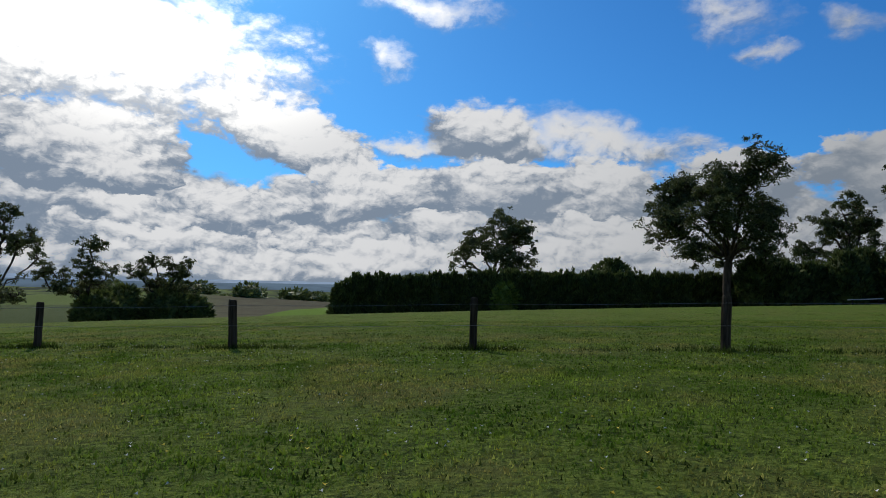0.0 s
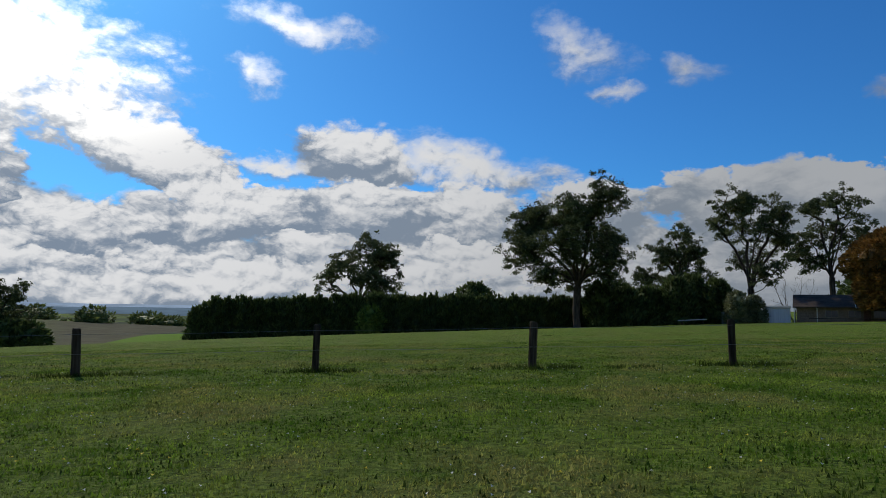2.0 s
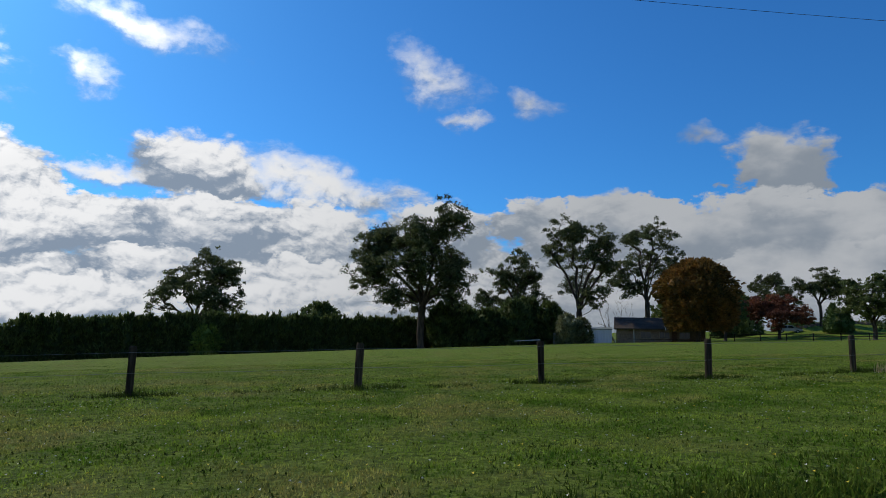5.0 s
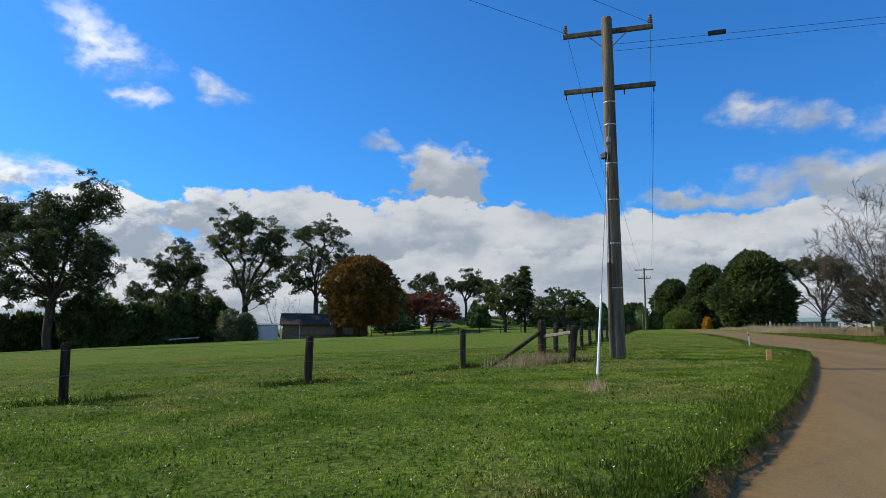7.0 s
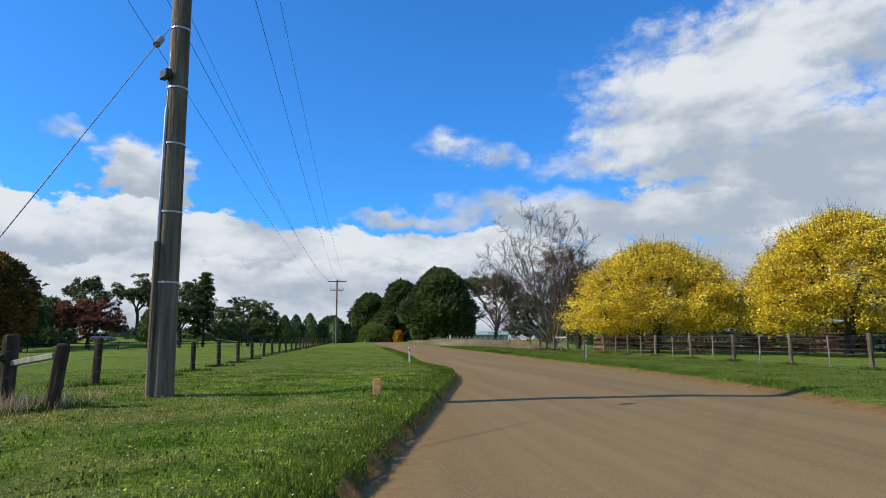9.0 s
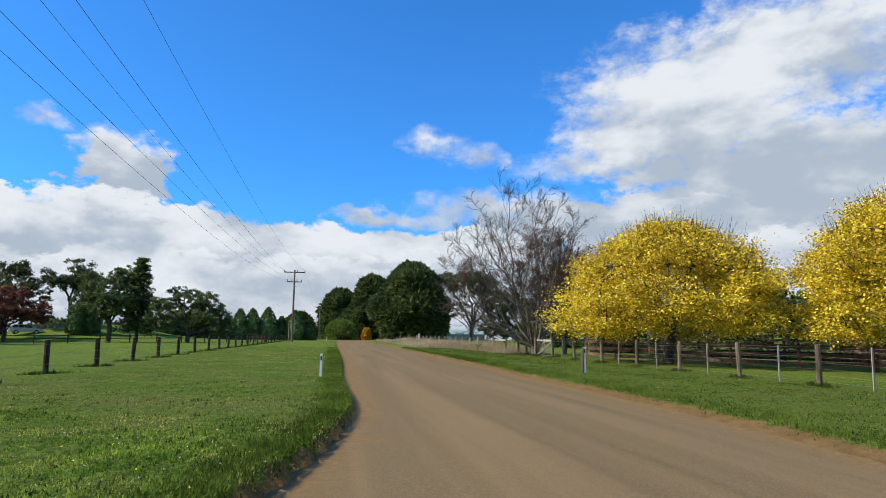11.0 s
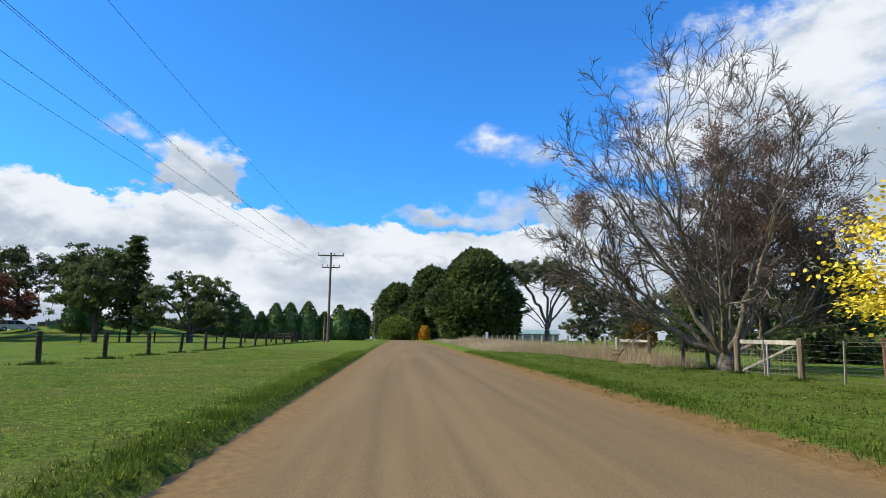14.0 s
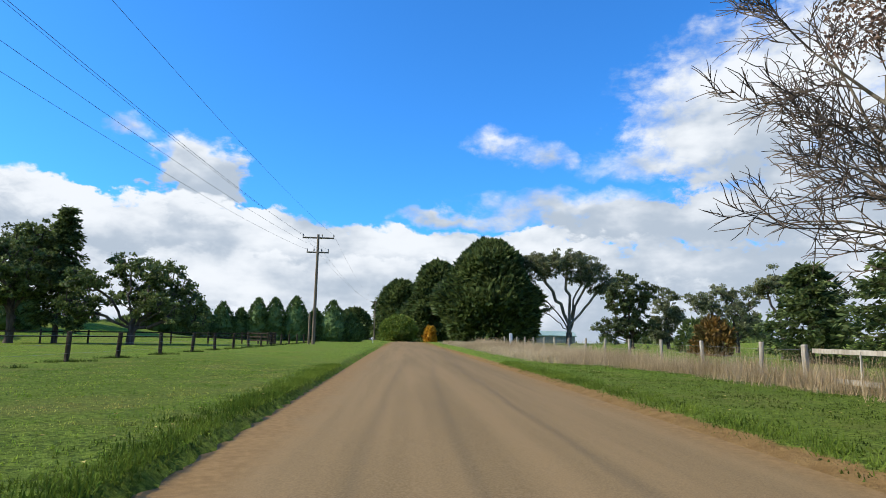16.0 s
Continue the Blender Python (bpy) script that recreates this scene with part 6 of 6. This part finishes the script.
def make_car(name, label, x, y, turn, paint, kind="wagon"):
    c = thing(name, label, "car", (x, y, gz(x, y)), "parked cars", turn)
    lower = [(-2.2, 0.35), (-2.25, 0.75), (-1.15, 0.95), (2.15, 0.98), (2.25, 0.7), (2.2, 0.35)]
    cabin = [(-1.15, 0.94), (-0.45, 1.48), (1.75, 1.5), (2.15, 0.96)]
    bm = bmesh.new()
    for outline, w in ((lower, 0.86), (cabin, 0.72)):
        a = [bm.verts.new((u, -w, z)) for u, z in outline]
        b = [bm.verts.new((u, w, z)) for u, z in outline]
        bm.faces.new(a)
        bm.faces.new(b[::-1])
        for i in range(len(outline)):
            j = (i + 1) % len(outline)
            bm.faces.new((a[i], b[i], b[j], a[j]))
    bmesh.ops.bevel(bm, geom=bm.edges[:], offset=0.05, segments=2, affect="EDGES")
    part("body", bm, paint, c, smooth=False)
    for s in (-1, 1):
        for u0, u1, u2, u3 in ((-0.9, -0.42, 0.25, 0.25), (0.35, 0.35, 1.1, 1.1), (1.2, 1.2, 1.68, 1.95)):
            v = np.array([(u0, s * 0.765, 1.0), (u3, s * 0.765, 1.0), (u2, s * 0.735, 1.42), (u1, s * 0.735, 1.42)])
            mesh_object("side_window", v, [[0, 1, 2, 3] if s < 0 else [3, 2, 1, 0]], DARK_GLASS, c)
        for u in (-1.35, 1.35):
            wheel = rod("wheel", (u, s * 0.62, 0.32), (u, s * 0.88, 0.32), 0.32, TYRE, c, sides=16)
            rod("rim", (u, s * 0.8, 0.32), (u, s * 0.89, 0.32), 0.19, GREY_METAL, wheel, sides=12)
    v = np.array([(-1.12, -0.62, 1.0), (-1.12, 0.62, 1.0), (-0.53, 0.6, 1.45), (-0.53, -0.6, 1.45)])
    mesh_object("windscreen", v, [[0, 1, 2, 3]], DARK_GLASS, c)
    for s in (-1, 1):
        block("headlight", (-2.27, s * 0.6 - 0.16, 0.68), (-2.2, s * 0.6 + 0.16, 0.8), WHITE_SHEET, c)
    return c


make_car("parked_car", "silver station wagon parked on the farm lawn", 96.4, 101.4, 150, CAR_SILVER)
make_car("parked_car", "small white car far down the road", 222.0, 122.5, 200, CAR_WHITE)
make_car("parked_car", "white car parked behind the conifer row", 131.0, 93.5, 120, CAR_WHITE)

# the low wall on the rise and the rail fence below it
wall = thing("retaining_wall", "low pale stone retaining wall on a grassy rise", "wall", (0, 0, 0))
for k in range(14):
    x, y = 99.5 + 0.95 * k, 103.6 - 0.5 * k
    block("stone", (x, y, gz(x, y) - 0.2), (x + 0.9, y + 0.5, gz(x, y) + 0.55 + 0.08 * math.sin(k * 2.1)), CREAM_WALL, wall, bevel=0.05)
paddock_rails = thing("rail_fence", "weathered post and rail fence round the house paddock", "fence", (0, 0, 0))
rail_line = [(70.0, 89.5), (73.0, 87.4), (76.0, 85.2), (79.0, 83.0), (82.0, 80.8), (85.0, 78.6), (88.0, 76.4), (91.0, 74.4), (94.0, 72.6), (97.0, 71.0), (100.0, 69.5), (103.0, 68.0), (106.0, 66.6), (109.0, 65.2)]
for x, y in rail_line:
    part("post", make_post(1.15, 0.08, int(x)), POST_WOOD, paddock_rails).matrix_basis = pose(x, y, gz(x, y))
for (x, y), (u, w) in zip(rail_line, rail_line[1:]):
    for h in (0.6, 1.0):
        part("rail", beam((x, y - 0.08, gz(x, y) + h), (u, w - 0.08, gz(u, w) + h), 0.05, 0.1), POST_WOOD, paddock_rails)
pen = thing("cattle_pen", "small weathered timber cattle pen beside a power pole", "pen", (0, 0, 0))
pen_line = [(106.5, 63.8), (107.8, 64.6), (109.1, 65.4), (110.4, 66.2), (109.4, 67.6), (106.8, 66.6), (106.5, 63.8)]
for x, y in pen_line[:-1]:
    part("post", make_post(1.2, 0.09, int(x * 3)), POST_WOOD, pen).matrix_basis = pose(x, y, gz(x, y))
for (x, y), (u, w) in zip(pen_line, pen_line[1:]):
    for h in (0.35, 0.7, 1.05):
        part("rail", beam((x, y, gz(x, y) + h), (u, w, gz(u, w) + h), 0.05, 0.12), POST_WOOD, pen)

barn = thing("farm_shed", "far farm shed with a pale green roof", "shed", (232.0, 80.0, gz(232, 80) - 0.6), "", -60)
block("wall", (0, 0, 0), (13, 7, 3.0), GREEN_SHEET, barn)
prism("roof", [(-0.4, 2.9), (-0.4, 3.1), (3.5, 4.4), (7.4, 3.1), (7.4, 2.9)], -0.4, 13.4, surface("pale_green_roof", (0.22, 0.32, 0.26), (0.32, 0.42, 0.36), 3, 0.6, 0.2, 20), barn)
stable = thing("stable", "low stable with a pale blue sheet roof behind the yards", "stable", (71.0, -9.0, gz(72, -10) - 0.2), "", -62)
block("wall", (0, 2.4, 0), (16, 6.0, 2.3), RAIL_RED, stable)
prism("roof", [(-0.6, 2.5), (-0.6, 2.6), (6.3, 3.1), (6.3, 3.0)], -0.4, 16.4, BLUE_SHEET, stable)
for k in range(6):
    part("post", beam((0.2 + 3.1 * k, 0, 0), (0.2 + 3.1 * k, 0, 2.55), 0.14, 0.14), POST_WOOD, stable)
for k in range(5):
    block("stall_door", (1.0 + 3.1 * k, 2.34, 0.1), (2.4 + 3.1 * k, 2.395, 1.9), WHITE_PAINT if k % 2 else POST_WOOD, stable)


# ---- grass ----
rng = np.random.default_rng(42)


def blades(name, label, x, y, tall, wide, material, lean=0.5, lift=0.0, each=1, spread=0.0):
    """Grass as bent single blades, sown at x and y; each: how many to a tuft."""
    if each > 1:
        x, y = np.repeat(x, each) + rng.normal(size=len(x) * each) * spread, np.repeat(y, each) + rng.normal(size=len(y) * each) * spread
    k = len(x)
    z = ground_z(x, y) + lift
    h = tall * (0.5 + rng.random(k))
    a, t = rng.random(k) * 2 * math.pi, lean * rng.random(k)
    way = np.stack([np.cos(a), np.sin(a)], -1)
    side = np.stack([-np.sin(a + 0.6), np.cos(a + 0.6)], -1) * (wide * (0.6 + 0.8 * rng.random(k)))[:, None]
    root = np.stack([x, y, z - 0.01], -1)
    v = np.zeros((k, 3, 3))
    v[:, 0], v[:, 1] = root, root
    v[:, 0, :2] -= side
    v[:, 1, :2] += side
    v[:, 2] = root
    v[:, 2, :2] += way * (h * np.sin(t))[:, None]
    v[:, 2, 2] += h * np.cos(t)
    ob = mesh_object(name, v.reshape(-1, 3), np.arange(k * 3).reshape(-1, 3), material)
    return tagged(ob, label, "grass", kind="stuff")


def sow(count, x0, x1, y0, y1, keep):
    x, y = x0 + (x1 - x0) * rng.random(count), y0 + (y1 - y0) * rng.random(count)
    ok = keep(x, y)
    return x[ok], y[ok]


off_road = lambda x, y: inside(x, y) < np.where(y > bend(LEFT_EDGE, x) - 1, 0.04 - 0.36 * step(x, 30, 46), -0.28 - 0.25 * np.sin(x * 2.1) * np.sin(x * 0.7 + 1))
left_side = lambda x, y: (y > bend(LEFT_EDGE, x))
right_side = lambda x, y: (y < bend(RIGHT_EDGE, x))
# the verge before the paddock fence, thick near the road
x, y = sow(70000, -13, 28, -2, 9, lambda x, y: off_road(x, y) & left_side(x, y))
blades("short_grass", "short grazed green grass on the verge", x, y, 0.030, 0.009, GRASS_BLADE, 1.4, each=8, spread=0.05)
x, y = sow(50000, -18, 30, 6, 24, lambda x, y: off_road(x, y) & left_side(x, y))
blades("short_grass", "short grazed green grass in the paddock", x, y, 0.036, 0.012, GRASS_BLADE, 1.4, each=5, spread=0.08)
x, y = sow(95000, 24, 76, 4, 48, lambda x, y: off_road(x, y) & left_side(x, y) & (y < bend(LEFT_EDGE, x) + 9))
blades("short_grass", "short green grass on the roadside verge", x, y, 0.035, 0.009, GRASS_BLADE, 1.35, each=5, spread=0.04)
x, y = sow(70000, 26, 86, -6, 34, lambda x, y: off_road(x, y) & right_side(x, y) & (y > bend(RIGHT_EDGE, x) - 8))
blades("short_grass", "short green grass below the roadside fence", x, y, 0.035, 0.009, LONG_GRASS, 1.35, each=5, spread=0.04)
x, y = sow(45000, 26, 86, -6, 34, lambda x, y: off_road(x, y) & right_side(x, y) & (y > bend(RIGHT_EDGE, x) - 8))
blades("broad_weeds", "dark clover and plantain below the roadside fence", x, y, 0.034, 0.016, DARK_GRASS, 1.5, each=5, spread=0.06)
# coarse tufts through the sward
x, y = sow(900, -16, 30, 0, 34, lambda x, y: off_road(x, y) & left_side(x, y))
blades("grass_tufts", "coarse grass tufts in the sward", x, y, 0.042, 0.010, LONG_GRASS, 1.4, each=26, spread=0.14)
x, y = sow(1000, 24, 90, -6, 52, lambda x, y: off_road(x, y) & (np.abs(inside(x, y)) < 9))
blades("grass_tufts", "coarse grass tufts in the sward", x, y, 0.042, 0.010, LONG_GRASS, 1.4, each=26, spread=0.15)
x, y = sow(7000, 26, 88, -8, 36, lambda x, y: off_road(x, y) & right_side(x, y) & (y > bend(RIGHT_EDGE, x) - 8))
blades("broad_weeds", "low dark broad-leaved weeds below the roadside fence", x, y, 0.045, 0.016, DARK_GRASS, 1.4, each=12, spread=0.14)
x, y = sow(26000, -14, 30, -2, 14, lambda x, y: off_road(x, y) & left_side(x, y))
blades("broad_weeds", "low clover and broad-leaved weeds in the turf", x, y, 0.040, 0.017, GRASS_BLADE, 1.45, each=5, spread=0.05)
x, y = sow(9000, -14, 44, -2, 16, lambda x, y: off_road(x, y) & left_side(x, y))
blades("broad_weeds", "low dark clover and weeds in the turf", x, y, 0.036, 0.016, DARK_GRASS, 1.4, each=7, spread=0.06)
# rank grass hanging over the cut edge of the road
t = rng.random(5200) * 75 + 2
edge_y = bend(LEFT_EDGE, t) + 0.04 + 0.42 * step(t, 30, 46) + np.abs(rng.normal(size=len(t))) * 0.35
blades("rank_grass", "long rank grass along the cut road edge", t, edge_y, 0.066, 0.009, LONG_GRASS, 1.35, each=16, spread=0.08)
t = rng.random(2600) * 60 + 26
edge_y = bend(RIGHT_EDGE, t) - 0.45 - np.abs(rng.normal(size=len(t))) * 0.4
blades("rank_grass", "uneven grass along the road edge", t, edge_y, 0.08, 0.008, LONG_GRASS, 1.1, each=10, spread=0.08)
# rank tufts round the feet of the posts
px, py = np.array(POSTS).T
px, py = np.repeat(px, 40) + rng.normal(size=len(px) * 40) * 0.42, np.repeat(py, 40) + rng.normal(size=len(py) * 40) * 0.16
blades("rank_grass", "dark rank grass round the fence posts", px, py, 0.12, 0.009, DARK_GRASS, 1.1, each=12, spread=0.05)
fx = -25 + 43 * rng.random(900)
fx = fx[np.sin(fx * 1.9) + np.sin(fx * 4.3 + 1) > 0.1]
blades("rank_grass", "uneven darker grass under the fence wires", fx, 11.2 + rng.normal(size=len(fx)) * 0.14, 0.075, 0.009, DARK_GRASS, 1.2, each=12, spread=0.08)
sx, sy = 13.4 + rng.normal(size=12) * 0.06, 5.8 + rng.normal(size=12) * 0.06
blades("rank_grass", "dry tall grass at the foot of the stay", sx, sy, 0.22, 0.006, DRY_GRASS, 0.5, each=10, spread=0.05)
bx, by = 17.6 + rng.normal(size=260) * 0.8, 10.5 + rng.normal(size=260) * 0.3
blades("rank_grass", "straggling dry stalks under the strainer posts", bx, by, 0.28, 0.006, DRY_GRASS, 1.2, each=6, spread=0.1)
# the pale seeding grass along the fence beyond the gates
t = 70 + 66 * rng.random(6400)
g = right_line(t) + rng.normal(size=len(t)) * 0.8 - 0.1 + 1.3 * step(t, 80, 88)
clumped = np.sin(t * 1.3) + np.sin(t * 3.1 + g) + np.sin(g * 2.7 + t * 0.4)
keep = (rng.random(len(t)) < np.clip((t - 69) / 9, 0.12, 1)) & (clumped > -0.9)
t, g = t[keep], g[keep]
for tall, wide, lean, share, each in ((0.34, 0.008, 1.35, 1.0, 9), (0.64, 0.007, 0.9, 0.9, 9), (0.86, 0.005, 0.5, 0.35, 5)):
    part_ = rng.random(len(t)) < share
    blades("dry_grass", "tall pale tangled seeding grass along the fence", t[part_], g[part_], tall, wide, DRY_GRASS, lean, each=each, spread=0.22)
t = 86 + 62 * rng.random(4200)
g = bend(RIGHT_EDGE, t) - 2.4 - 2.6 * rng.random(len(t)) ** 0.7
keep = np.sin(t * 0.9) + np.sin(t * 2.3 + g * 2) > -0.7
blades("dry_grass", "tall pale tangled seeding grass along the fence", t[keep], g[keep], 0.42, 0.008, DRY_GRASS, 1.1, each=9, spread=0.3)
# green weeds at the foot of the dry grass
t = 70 + 34 * rng.random(2200)
blades("rank_grass", "rank green weeds before the dry grass", t, right_line(t) - 0.9 - np.abs(rng.normal(size=len(t))) * 0.6 + 1.2 * step(t, 80, 88), 0.15, 0.012, LONG_GRASS, 1.1, each=10, spread=0.14)


# ---- clover and daisies in the sward ----
def specks(name, label, x, y, size, material):
    k = len(x)
    z = ground_z(x, y) + 0.05
    a = rng.random(k) * 6.28
    c, s = np.cos(a) * size, np.sin(a) * size
    p = np.stack([x, y, z], -1)
    v = np.stack([p + np.stack([c, s, 0 * c], -1), p + np.stack([-s, c, 0.012 + 0 * c], -1), p - np.stack([c, s, 0 * c], -1), p - np.stack([-s, c, -0.012 + 0 * c], -1)], 1)
    return tagged(mesh_object(name, v.reshape(-1, 3), np.arange(k * 4).reshape(-1, 4), material), label, "flowers", kind="stuff")


x, y = sow(1500, -12, 28, 1, 12, lambda x, y: off_road(x, y) & left_side(x, y))
specks("clover_flowers", "tiny white clover heads in the grass", x, y, 0.014, surface("white_petals", (0.6, 0.6, 0.52), (0.75, 0.75, 0.68), 20, 0.8, 0.0))
x, y = sow(500, -12, 28, 1, 10, lambda x, y: off_road(x, y) & left_side(x, y))
specks("dandelion_flowers", "small yellow flowers in the grass", x, y, 0.018, surface("yellow_petals", (0.55, 0.42, 0.02), (0.7, 0.55, 0.05), 20, 0.8, 0.0))
x, y = sow(1600, 24, 80, -4, 40, lambda x, y: off_road(x, y) & (np.abs(inside(x, y)) < 8))
specks("fallen_leaves", "small fallen yellow leaves on the verge", x, y, 0.028, surface("fallen_leaf", (0.30, 0.22, 0.05), (0.5, 0.4, 0.12), 20, 0.8, 0.0, island=0.3))
